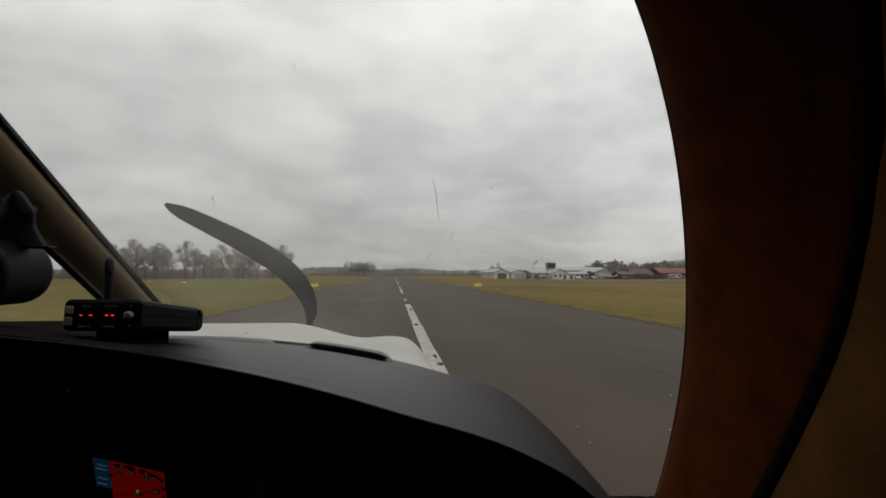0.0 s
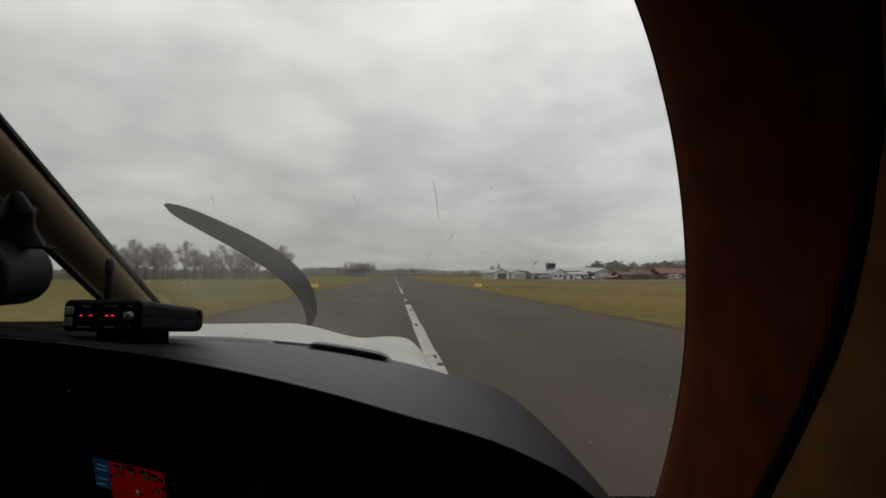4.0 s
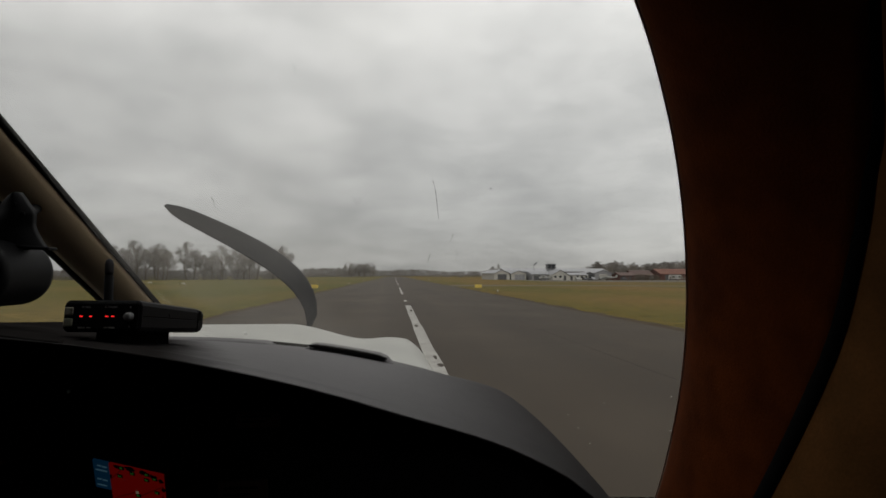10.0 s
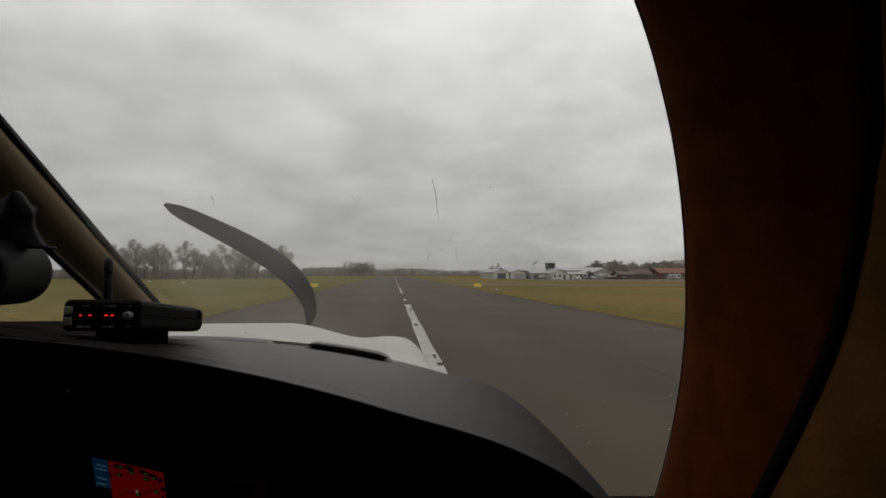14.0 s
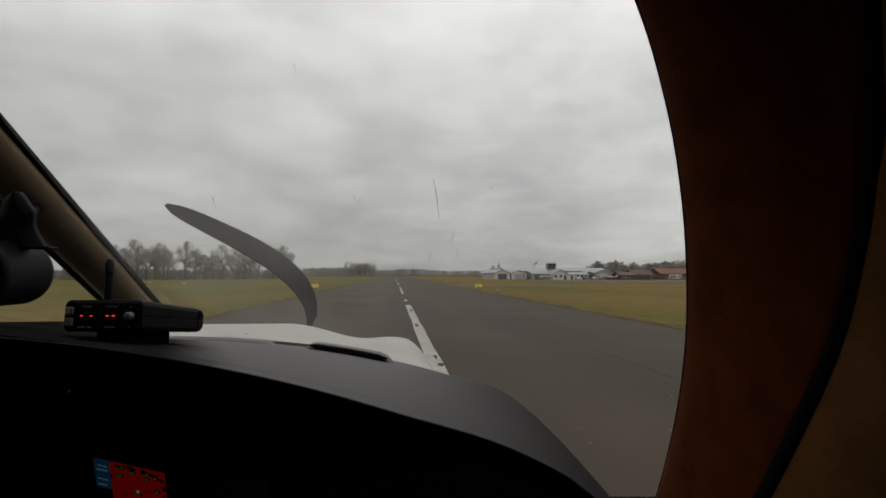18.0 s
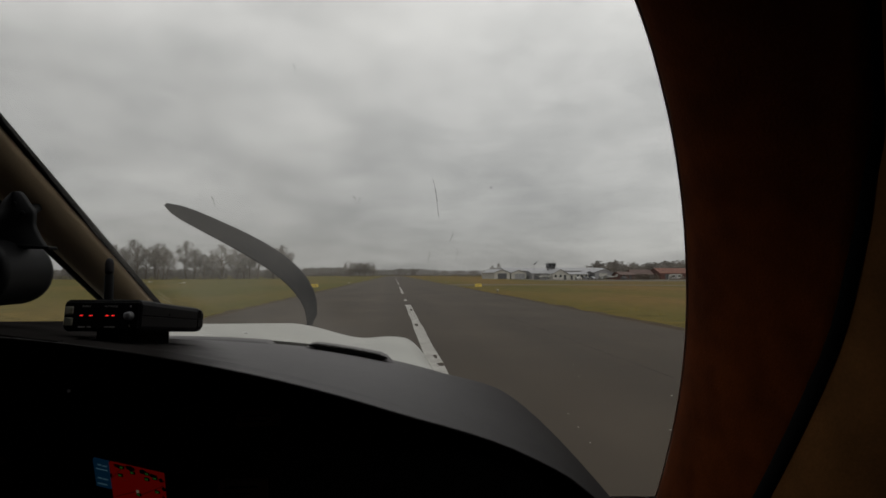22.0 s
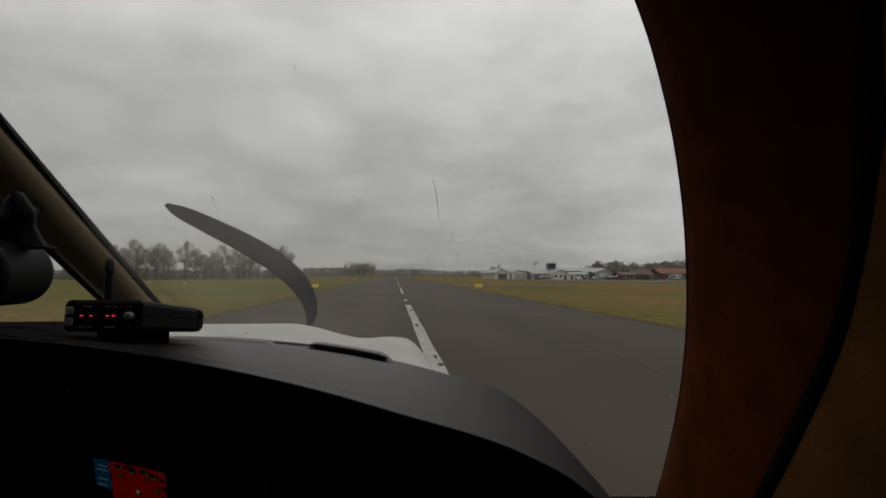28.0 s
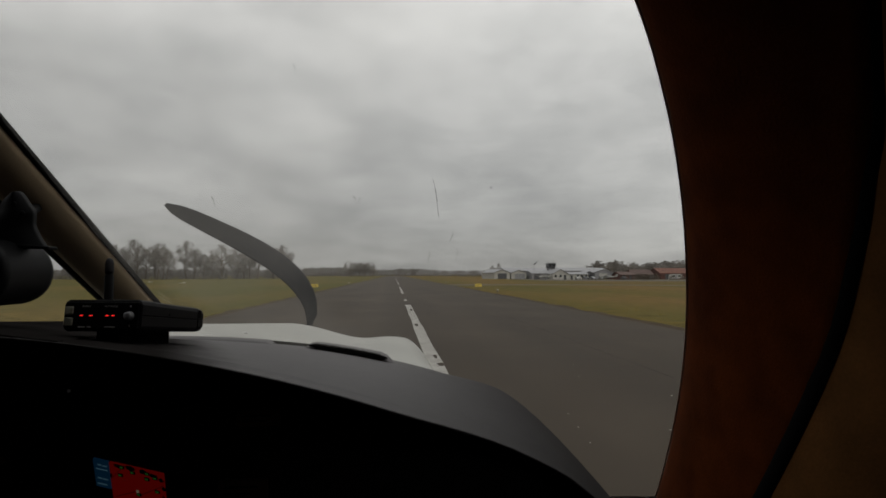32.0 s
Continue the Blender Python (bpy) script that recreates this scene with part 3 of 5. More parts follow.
TRAIL = [(0.245, 0.465, -0.330), (0.258, 0.44, -0.250), (0.277, 0.40, -0.166), (0.286, 0.345, -0.058), (0.278, 0.310, 0.0136), (0.270, 0.292, 0.055), (0.263, 0.279, 0.080), (0.245, 0.26, 0.137), (0.215, 0.225, 0.200)]
lead = glide(LEAD, 32)
trail = [1.06 * q for q in glide(TRAIL, 32)]


def screen_point(s, t):
    """s from the centre post to the side, t from the glareshield to the roof."""
    a = Vector((AC, 0.93, -0.062)) + slope * (2.05 * t)
    b = glide(LEAD, 32)[min(32, int(round(t * 32)))] + Vector((0.030, 0.030, 0))
    bend = math.sin(math.pi * s) ** 2 * 0.03
    p = a.lerp(b, s)
    return p + Vector((0, bend, bend * 0.35))


bm = B()
half = [[screen_point(s / 12, t / 10) for s in range(13)] for t in range(11)]
shell(bm, half, (0, 0.004, 0.003))
screen_right = apart("windscreen", bm, "glass", "slightly dirty clear acrylic windscreen", True)
bm = B()
shell(bm, [[Vector((2 * AC - p.x, p.y, p.z)) for p in row] for row in half], (0, 0.004, 0.003))
screen_left = apart("windscreen", bm, "glass", "slightly dirty clear acrylic windscreen", True)
for g in (screen_right, screen_left):
    g.visible_shadow = False

# pale sill at the foot of the windscreen, beside the end of the glareshield
bm = B()
rows = [[(x, 0.62, z), (x, 0.64, z - 0.0092)] for x, z in ((0.2328, -0.2493), (0.2665, -0.2505), (0.3058, -0.2518))]
shell(bm, rows, (0, 0, -0.012))
apart("windscreen_sill", bm, "print", "pale strip at the foot of the windscreen")

# side pillars in leather, with a rounded leading edge
for side in (1, -1):
    rows = []
    for p, q in zip(lead, trail):
        out = Vector((0.02, 0.015, 0.0))
        way = (q - p)
        row = [p + out + Vector((0.03, 0.01, 0)), p + out, p + Vector((0.008, 0.006, 0)), p + Vector((0.001, 0.0005, 0))]
        for k in range(1, 11):
            u = k / 10
            row.append(p + way * u + Vector((-0.016 * math.sin(math.pi * u ** 0.8), 0, 0)))
        row.append(q + Vector((0.020, 0.006, 0)))
        rows.append(row)
    if side < 0:
        rows = [[Vector((2 * AC - v.x, v.y, v.z)) for v in r] for r in rows]
    bm = B()
    loft(bm, rows)
    pillar = apart("side_pillar", bm, "leather", "red-brown leather pillar cover beside the windscreen", True)
    # thin pale tube on the leading edge: its bright rim of light, as colour
    rows = []
    for p, q in zip(lead, trail):
        c = p + (q - p) * 0.05 + Vector((-0.0048, 0.0, 0))
        rows.append([c + Vector((0.0010 * math.cos(a), 0.0010 * math.sin(a), 0)) for a in (i * math.pi / 3 for i in range(6))])
    if side < 0:
        rows = [[Vector((2 * AC - v.x, v.y, v.z)) for v in r] for r in rows]
    bm = B()
    loft(bm, rows, closed=True)
    apart("edge_highlight", bm, "edge_glow", "thin pale line along the leather edge, a painted highlight", True, parent=pillar)
    # door seal in near black: the shadow of the gap is put into its colour
    rows = []
    for q in trail:
        ring = [q + Vector(o) for o in ((0.004, 0.024, 0), (-0.003, 0.014, 0), (-0.003, 0.004, 0), (0.002, -0.002, 0), (0.016, -0.002, 0), (0.018, 0.02, 0))]
        rows.append(ring)
    if side < 0:
        rows = [[Vector((2 * AC - v.x, v.y, v.z)) for v in r] for r in rows]
    bm = B()
    loft(bm, rows, closed=True)
    apart("shaded_door_seal", bm, "rubber", "black rubber door seal, shade of the gap in its colour", True)
    rows = []
    for i, q in enumerate(trail):
        z = q.z
        rows.append([q + Vector((0.016, 0.016, 0)), q + Vector((0.004, 0.010, 0)), q + Vector((0.000, 0.000, 0)), q + Vector((0.008, -0.05, 0)), q + Vector((0.016, -0.14, 0)), Vector((0.385 if z > -0.16 else 0.345, 0.02, z)), Vector((0.39 if z > -0.16 else 0.348, -0.06, z))])
    if side < 0:
        rows = [[Vector((2 * AC - v.x, v.y, v.z)) for v in r] for r in rows]
    bm = B()
    loft(bm, rows)
    apart("door_trim", bm, "trim", "tan brown door lining", True)

# cabin shell: floor, lower walls, roof and back, which close the cabin
W = 0.74


def cabin_ring(y, inset=0.0):
    w = W - inset
    return [(AC - w, y, -0.95), (AC - w, y, -0.20), (AC - w * 0.97, y, 0.0), (AC - w * 0.86, y, 0.16), (AC - w * 0.66, y, 0.25), (AC - w * 0.3, y, 0.30), (AC, y, 0.31), (AC + w * 0.3, y, 0.30), (AC + w * 0.66, y, 0.25), (AC + w * 0.86, y, 0.16), (AC + w * 0.97, y, 0.0), (AC + w, y, -0.20), (AC + w, y, -0.95)]


def strip(i0, i1, y0, y1, steps=6):
    bm = B()
    rows = []
    for k in range(steps + 1):
        rows.append(cabin_ring(y0 + (y1 - y0) * k / steps)[i0:i1 + 1])
    a = loft(bm, rows)
    outer = [[Vector((AC + (Vector(p).x - AC) * 1.05, Vector(p).y, Vector(p).z * 1.0 + (0.03 if Vector(p).z > 0.1 else 0))) for p in r] for r in rows]
    loft(bm, outer)
    return bm


apart("cabin_roof", strip(3, 9, -1.5, 0.27), "headliner", "grey cloth cabin roof lining", True)
apart("cabin_wall", strip(0, 1, -1.5, 0.66), "trim", "tan brown cabin side lining", True)
apart("cabin_wall", strip(11, 12, -1.5, 0.66), "trim", "tan brown cabin side lining", True)
# unseen posts, added wide across the side windows to keep the cabin dark
for y0, y1 in ((-1.5, -0.42), (-0.30, -0.04)):
    apart("blanking_post", strip(1, 3, y0, y1, 2), "trim", "tan brown unseen post, widened to darken the cabin", True)
    apart("blanking_post", strip(9, 11, y0, y1, 2), "trim", "tan brown unseen post, widened to darken the cabin", True)
bm = B()
box(bm, (AC - W, -1.5, -0.99), (AC + W, 1.0, -0.95))
apart("cabin_floor", bm, "headliner", "dark carpeted cabin floor")
bm = B()
box(bm, (AC - W, -1.55, -0.95), (AC + W, -1.5, 0.33))
apart("cabin_back", bm, "headliner", "grey lining at the back of the cabin")
bm = B()
fx = [x for x in xs[1:-1]]
shell(bm, [[(x, shield_far(x) + 0.004, z if z < -0.9 else shield_z(x, shield_far(x)) - 0.006) for x in fx] for z in (0, -0.95)], (0, 0.02, 0))
apart("firewall", bm, "black_panel")
# white outer skin of the cabin
def skin(i0, i1, y0, y1):
    bm = B()
    rows = []
    for k in range(9):
        y = y0 + (y1 - y0) * k / 8
        rows.append([(AC + (p[0] - AC) * 1.075, y, p[2] + (0.05 if p[2] > 0.1 else 0.0)) for p in cabin_ring(y)[i0:i1 + 1]])
    shell(bm, rows, (0, 0, 0.004))
    return bm


apart("outer_skin", skin(3, 9, -1.56, 0.30), "white", "white painted cabin roof", True)
apart("outer_skin", skin(0, 1, -1.56, 0.60), "white", "white painted cabin side", True)
apart("outer_skin", skin(11, 12, -1.56, 0.60), "white", "white painted cabin side", True)
# outer side of the added posts that hold light off the cabin
for y0, y1 in ((-1.56, -0.42), (-0.30, -0.04)):
    apart("outer_skin", skin(1, 3, y0, y1), "white", "white painted outside of the widened post", True)
    apart("outer_skin", skin(9, 11, y0, y1), "white", "white painted outside of the widened post", True)

# roof bow over the windscreen
bm = B()
top = [screen_point(s / 12, 1.0) for s in range(13)]
top = [Vector((2 * AC - p.x, p.y, p.z)) for p in top[::-1]][:-1] + top
loft(bm, [[p + Vector((0, 0.01, -0.004)) for p in top], [Vector((p.x, 0.26, max(p.z + 0.02, 0.27 - 0.3 * abs(p.x - AC) ** 2))) for p in top]])
apart("roof_bow", bm, "headliner", "cloth-covered roof bow above the windscreen", True)

# engine cowling: a raised middle and rounded shoulders
bm = B()
rows = []
for k in range(37):
    y = 0.92 + 1.66 * k / 36
    w = 0.630 - 0.05 * smooth01((y - 0.9) / 0.8) - 0.16 * smooth01((y - 1.9) / 0.7)
    top = -0.147 - 0.014 * smooth01((y - 0.9) / 0.9) - 0.30 * smooth01((y - 1.72) / 1.15) ** 1.3
    hump = 0.055
    row = []
    for a in range(-90, 91, 3):
        u = math.sin(radians(a))
        x = u * w
        z = top - hump * (smooth01((x - 0.045) / 0.28) if x > 0 else smooth01((-x - 0.24) / 0.26)) + 0.009 * math.exp(-((abs(x) - 0.37) / 0.07) ** 2)
        z -= 0.26 * (max(0.0, abs(u) - 0.72) / 0.28) ** 2
        row.append((AC + x, y, z))
    row = [(AC - w * 1.0, y, -0.72)] + row + [(AC + w * 1.0, y, -0.72)]
    rows.append(row)
loft(bm, rows)
end = bm.verts.new((AC, 2.60, -0.45))
bm.verts.ensure_lookup_table()
last = [v for v in bm.verts if abs(v.co.y - 2.58) < 1e-4]
last.sort(key=lambda v: math.atan2(v.co.z + 0.55, v.co.x - AC))
for a, b in zip(last, last[1:] + last[:1]):
    bm.faces.new((a, b, end))
cowling = apart("cowling", bm, "white", "white painted engine cowling with rounded shoulders", True)
bm = B()
tube(bm, (-0.373, 1.474, -0.165), (-0.373, 1.474, -0.1545), 0.004, 0.004, 8)
apart("fastener", bm, "metal", "small dark fastener on the cowling", parent=None)

# outside of the fuselage under and behind the cabin, and the undercarriage
bm = B()
rows = []
for k in range(12):
    y = -1.55 - 4.2 * k / 11
    r = 1 - 0.82 * k / 11
    rows.append([(AC + W * 1.05 * r * math.cos(a), y, -0.30 + 0.28 * k / 11 + 0.66 * r * math.sin(a)) for a in (2 * math.pi * i / 20 for i in range(20))])
g = loft(bm, rows, closed=True)
bm.faces.new(g[0])
bm.faces.new(g[-1])
apart("tail_boom", bm, "white", "white painted rear fuselage", True)
bm = B()
rows = []
for k in range(9):
    y = -1.55 + 4.05 * k / 8
    w = W * 1.06 if y < 0.9 else 0.56
    rows.append([(AC - w, y, -0.70), (AC - w * 0.8, y, -0.98), (AC, y, -1.06), (AC + w * 0.8, y, -0.98), (AC + w, y, -0.70)])
loft(bm, rows)
apart("belly", bm, "white", "white painted belly", True)
for x, y in ((AC, 1.55), (AC - 1.35, -0.55), (AC + 1.35, -0.55)):
    bm = B()
    lathe(bm, [(0.06, -0.075), (0.17, -0.07), (0.205, -0.035), (0.21, 0), (0.205, 0.035), (0.17, 0.07), (0.06, 0.075)], 24, Matrix.Translation((x, y, -EYE + 0.255)) @ pose(0, 0, 0, 0, 90, 0))
    wheel = apart("wheel", bm, "tyre", "black tyre", True)
    bm = B()
    tube(bm, (x + 0.09, y, -EYE + 0.25), (AC + (x - AC) * 0.55 + 0.06, y, -0.98), 0.025, 0.04, 10)
    tube(bm, (x - 0.10, y, -EYE + 0.25), (x + 0.10, y, -EYE + 0.25), 0.02, 0.02, 10)
    apart("gear_leg", bm, "metal")

# low wing and tail
for s in (-1, 1):
    bm = B()
    rows = []
    for x, c, z in ((0.60, 1.75, -0.92), (2.6, 1.60, -0.80), (4.6, 1.35, -0.67), (4.9, 0.9, -0.64)):
        rows.append([(AC + s * x, 0.35 - c * (0.5 - 0.5 * math.cos(a)) - (1.75 - c) * 0.3, z + 0.06 * c * math.sin(a) * (1 if a < math.pi else 0.5)) for a in (2 * math.pi * i / 16 for i in range(16))])
    g = loft(bm, rows, closed=True)
    bm.faces.new(g[0])
    bm.faces.new(g[-1])
    apart("wing", bm, "white", "white low wing", True)
bm = B()
box(bm, (AC - 1.6, -5.75, -0.06), (AC + 1.6, -5.05, 0.0), 0.02)
apart("tailplane", bm, "white", "white tailplane")
bm = B()
shell(bm, [[(AC - 0.03, -5.8, -0.1), (AC - 0.03, -4.6, -0.15)], [(AC - 0.03, -5.95, 1.1), (AC - 0.03, -5.4, 1.1)]], (0.06, 0, 0))
apart("fin", bm, "white", "white tail fin")

# propeller at rest: two blades with a swept outline
HUB = Vector((AC, 2.72, -0.43))
bm = B()
lathe(bm, [(0.15, -0.12), (0.15, 0.0), (0.135, 0.10), (0.10, 0.20), (0.05, 0.27), (0.012, 0.295)], 28, Matrix.Translation(HUB) @ pose(0, 0, 0, -90, 0, 0))
spinner = apart("spinner", bm, "white", "white spinner", True)
for turn in (0, 180):
    bm = B()
    rows = []
    for k in range(19):
        u = k / 18
        r = 0.10 + 0.90 * u
        c = 0.070 + 0.045 * math.sin(math.pi * min(1, u * 1.05) ** 0.8)
        if u > 0.86:
            c *= math.sqrt(max(0.02, 1 - ((u - 0.86) / 0.145) ** 2))
        twist = radians(58 - 42 * u ** 0.7)
        th = 0.018 * (1 - 0.8 * u) + 0.003
        bow = 0.185 * math.sin(math.pi * u ** 0.55) + 0.035 * (1 - u)
        ring = []
        for i in range(12):
            a = 2 * math.pi * i / 12
            p = Vector((math.cos(a) * c / 2, math.sin(a) * th / 2, 0))
            p = Vector((p.x * math.cos(twist) - p.y * math.sin(twist), p.x * math.sin(twist) + p.y * math.cos(twist), 0))
            ring.append((p.x + bow, p.y, r))
        rows.append(ring)
    g = loft(bm, rows, closed=True)
    bm.faces.new(g[0])
    bm.faces.new(g[-1])
    bmesh.ops.transform(bm, matrix=Matrix.Translation(HUB) @ pose(0, 0, 0, 0, -42.0 + turn, 0), verts=bm.verts)
    apart("propeller_blade", bm, "blade", "dark grey propeller blade", True)

# raised lip of the covering along the foot of the windscreen, which ends in a step beside the slot
bm = B()
rows = []
for k in range(19):
    x = -0.37 + 0.196 * k / 18
    y = shield_far(x)
    up = 0.0052 * smooth01((-0.174 - x) / 0.008) * smooth01((x + 0.37) / 0.03) + 0.0004
    rows.append([(x, y - 0.060, shield_z(x, y - 0.060) - 0.001), (x, y - 0.030, shield_z(x, y - 0.030) + up * 0.45), (x, y - 0.012, shield_z(x, y - 0.012) + up * 0.9), (x, y - 0.002, shield_z(x, y) + up), (x, y + 0.003, shield_z(x, y) + up * 0.7)])
shell(bm, rows, (0, 0, -0.003))
apart("covering_lip", bm, "grey_vinyl", "raised dark grey lip of the covering", True)

# defroster slot in the glareshield, and the trim lip beside it
bm = B()
rows = []
for k in range(15):
    x = -0.125 + 0.126 * k / 14
    y = shield_far(x) - 0.033
    e = min(1, k / 1.6, (14 - k) / 1.6)
    e = math.sqrt(max(0.0, e))
    rows.append([(x, y - 0.022, shield_z(x, y - 0.022) - 0.002), (x, y - 0.016, shield_z(x, y) + 0.0085 * e), (x, y + 0.004, shield_z(x, y) + 0.0100 * e), (x, y + 0.012, shield_z(x, y) - 0.002)])
loft(bm, rows)
vent = apart("defroster_vent", bm, "grey_vinyl", "raised dark grey defroster outlet", True)
bm = B()
rows = []
for k in range(12):
    x = -0.117 + 0.108 * k / 11
    y = shield_far(x) - 0.0565
    e = min(1, (k + .3) / 1.5, (11.3 - k) / 1.5)
    rows.append([(x, y - 0.001, shield_z(x, y) + 0.0050 - 0.0027 * e), (x, y + 0.001, shield_z(x, y) + 0.0050 + 0.0029 * e)])
shell(bm, rows, (0, 0.006, 0))
apart("outlet_slot", bm, "rubber", "dark slot", parent=vent)


# ---- things in the cabin ----
def traffic_alert_unit():
    """A palm-sized box with a knob, two buttons, red dashes and a stub aerial. Its front looks to -y, its base is at z 0."""
    y0 = 0.479
    base = shield_z(-0.235, y0 + 0.04) + 0.0005
    ob = cabin_thing("traffic_alert_unit", pose(-0.2366, y0, EYE + base, -6.8, 0, -7.0), "small black traffic alert box with red dashes, on the glareshield", "warning device")
    w, d, h = 0.0325, 0.115, 0.0258
    up = 0.0122
    taper = lambda y: 1 - 0.10 * max(0.0, y) / d

    def ring(y, wide, high, cut):
        k = taper(y)
        a, c = wide, high / 2 * k
        mid = up + h / 2
        e = min(cut, c * 0.9)
        pts = [(-a + e, -c), (a - e, -c), (a - e * 0.35, -c + e * 0.35), (a, -c + e), (a, -0.0005), (a - 0.0006, 0.0), (a, 0.0005), (a, c - e), (a - e * 0.35, c - e * 0.35), (a - e, c), (-a + e, c), (-a + e * 0.35, c - e * 0.35), (-a, c - e), (-a, 0.0005), (-a + 0.0006, 0.0), (-a, -0.0005), (-a, -c + e), (-a + e * 0.35, -c + e * 0.35)]
        return [(x, y, mid + z) for x, z in pts]

    bm = B()
    g = loft(bm, [ring(y, wide, high, cut) for y, wide, high, cut in ((0.0012, w - 0.0012, h - 0.0024, 0.003), (0.0024, w, h, 0.0042), (0.030, w, h, 0.0042), (d - 0.016, w, h, 0.0042), (d - 0.0155, w - 0.0007, h - 0.001, 0.0042), (d - 0.0145, w - 0.0007, h - 0.001, 0.0042), (d - 0.014, w, h, 0.0045), (d - 0.003, w - 0.0005, h - 0.001, 0.005), (d, w - 0.003, h - 0.006, 0.004))], closed=True)
    bm.faces.new(g[0][::-1])
    bm.faces.new(g[-1])
    case = part("case", bm, "device_case", ob, "matt black box with rounded edges and a seam along its side")
    bm = B()
    box(bm, (-w + 0.0018, -0.0002, up + 0.0018), (w - 0.0018, 0.003, up + h - 0.0018), 0.0014)
    part("front_plate", bm, "black_plastic", ob, "black front plate")
    bm = B()
    box(bm, (w - 0.0012, d - 0.0125, up + h * 0.56), (w + 0.0004, d - 0.0095, up + h * 0.86), 0.0004)
    part("latch", bm, "rubber", ob, "small black latch")
    bm = B()
    lathe(bm, [(0.0011, 0), (0.0011, 0.0006), (0.0004, 0.0008)], 10, Matrix.Translation((w - 0.0002, 0.046, up + h * 0.60)) @ pose(0, 0, 0, 0, 90, 0))
    part("screw", bm, "black_plastic", ob, "small dark screw")
    for z in (0.0045, 0.0135):
        bm = B()
        box(bm, (-w + 0.0024, -0.0014, up + z), (-w + 0.0094, 0.002, up + z + 0.0066), 0.0009)
        part("button", bm, "button", ob, "grey-beige push button")
    bm = B()
    lathe(bm, [(0.0036, 0), (0.0036, 0.0012), (0.0032, 0.0016), (0.0032, 0.0048), (0.0027, 0.0058), (0.001, 0.0060)], 20, Matrix.Translation((w - 0.0085, 0.0005, up + 0.0125)) @ pose(0, 0, 0, 90, 0, 0))
    part("knob", bm, "knob", ob, "round grey knob", True)
    for x in (-0.0165, -0.0085, 0.0048, 0.0098):
        bm = B()
        box(bm, (x - 0.0014, -0.0004, up + 0.0122), (x + 0.0014, 0.002, up + 0.0133), 0.0003, seg=1)
        part("led_dash", bm, "led", ob, "glowing red dash")
    for word, x, z in (("RANGE", -0.0125, 0.0195), ("ALTITUDE", 0.0078, 0.0195)):
        cu = bpy.data.curves.new("lettering", "FONT")
        cu.body, cu.size, cu.align_x, cu.extrude = word, 0.0023, "CENTER", 0.00005
        t = new("lettering", cu)
        deps = bpy.context.evaluated_depsgraph_get()
        me = bpy.data.meshes.new_from_object(t.evaluated_get(deps))
        bpy.data.objects.remove(t)
        me.materials.clear()
        me.materials.append(M["print"])
        o = new("lettering", me)
        o.parent = ob
        o.matrix_basis = pose(x, -0.0002, up + z, 90, 0, 0)
        o["label"] = "pale printed word " + word
    for x0, x1, z in ((0.003, 0.0065, 0.0030), (0.0072, 0.0122, 0.0030), (-0.0185, -0.0125, 0.0030), (-0.0110, -0.0075, 0.0030)):
        bm = B()
        box(bm, (x0, -0.0002, up + z), (x1, 0.001, up + z + 0.0012))
        part("printed_bar", bm, "print", ob)
    for z in (0.0045, 0.0203):
        bm = B()
        tube(bm, (w - 0.0085, -0.0003, up + z), (w - 0.0085, 0.001, up + z), 0.0010, n=3)
        part("printed_mark", bm, "print", ob)
    bm = B()
    lathe(bm, [(0.0044, 0.0), (0.0044, 0.005), (0.0038, 0.0064), (0.0036, 0.0270), (0.0030, 0.0276), (0.0030, 0.0286), (0.0035, 0.0292), (0.0033, 0.0375), (0.0026, 0.0405), (0.0009, 0.042)], 18, Matrix.Translation((-0.0205, 0.040, up + h - 0.003)) @ pose(0, 0, 0, 6, 0, 0))
    aerial = part("aerial", bm, "black_plastic", ob, "black rubber stub aerial", True)
    bm = B()
    lathe(bm, [(0.0034, 0.0300), (0.0036, 0.0305), (0.0035, 0.0378), (0.0028, 0.0408), (0.0009, 0.0424)], 18, Matrix.Translation((-0.0205, 0.040, up + h - 0.003)) @ pose(0, 0, 0, 6, 0, 0))
    part("tip", bm, "piping", aerial, "dusty grey tip", True)
    bm = B()
    box(bm, (-0.0085, 0.008, -0.005), (w - 0.024, d - 0.020, up + 0.002), 0.002)
    part("mounting_pad", bm, "rubber", ob, "black mounting pad")
    return ob


traffic_alert_unit()


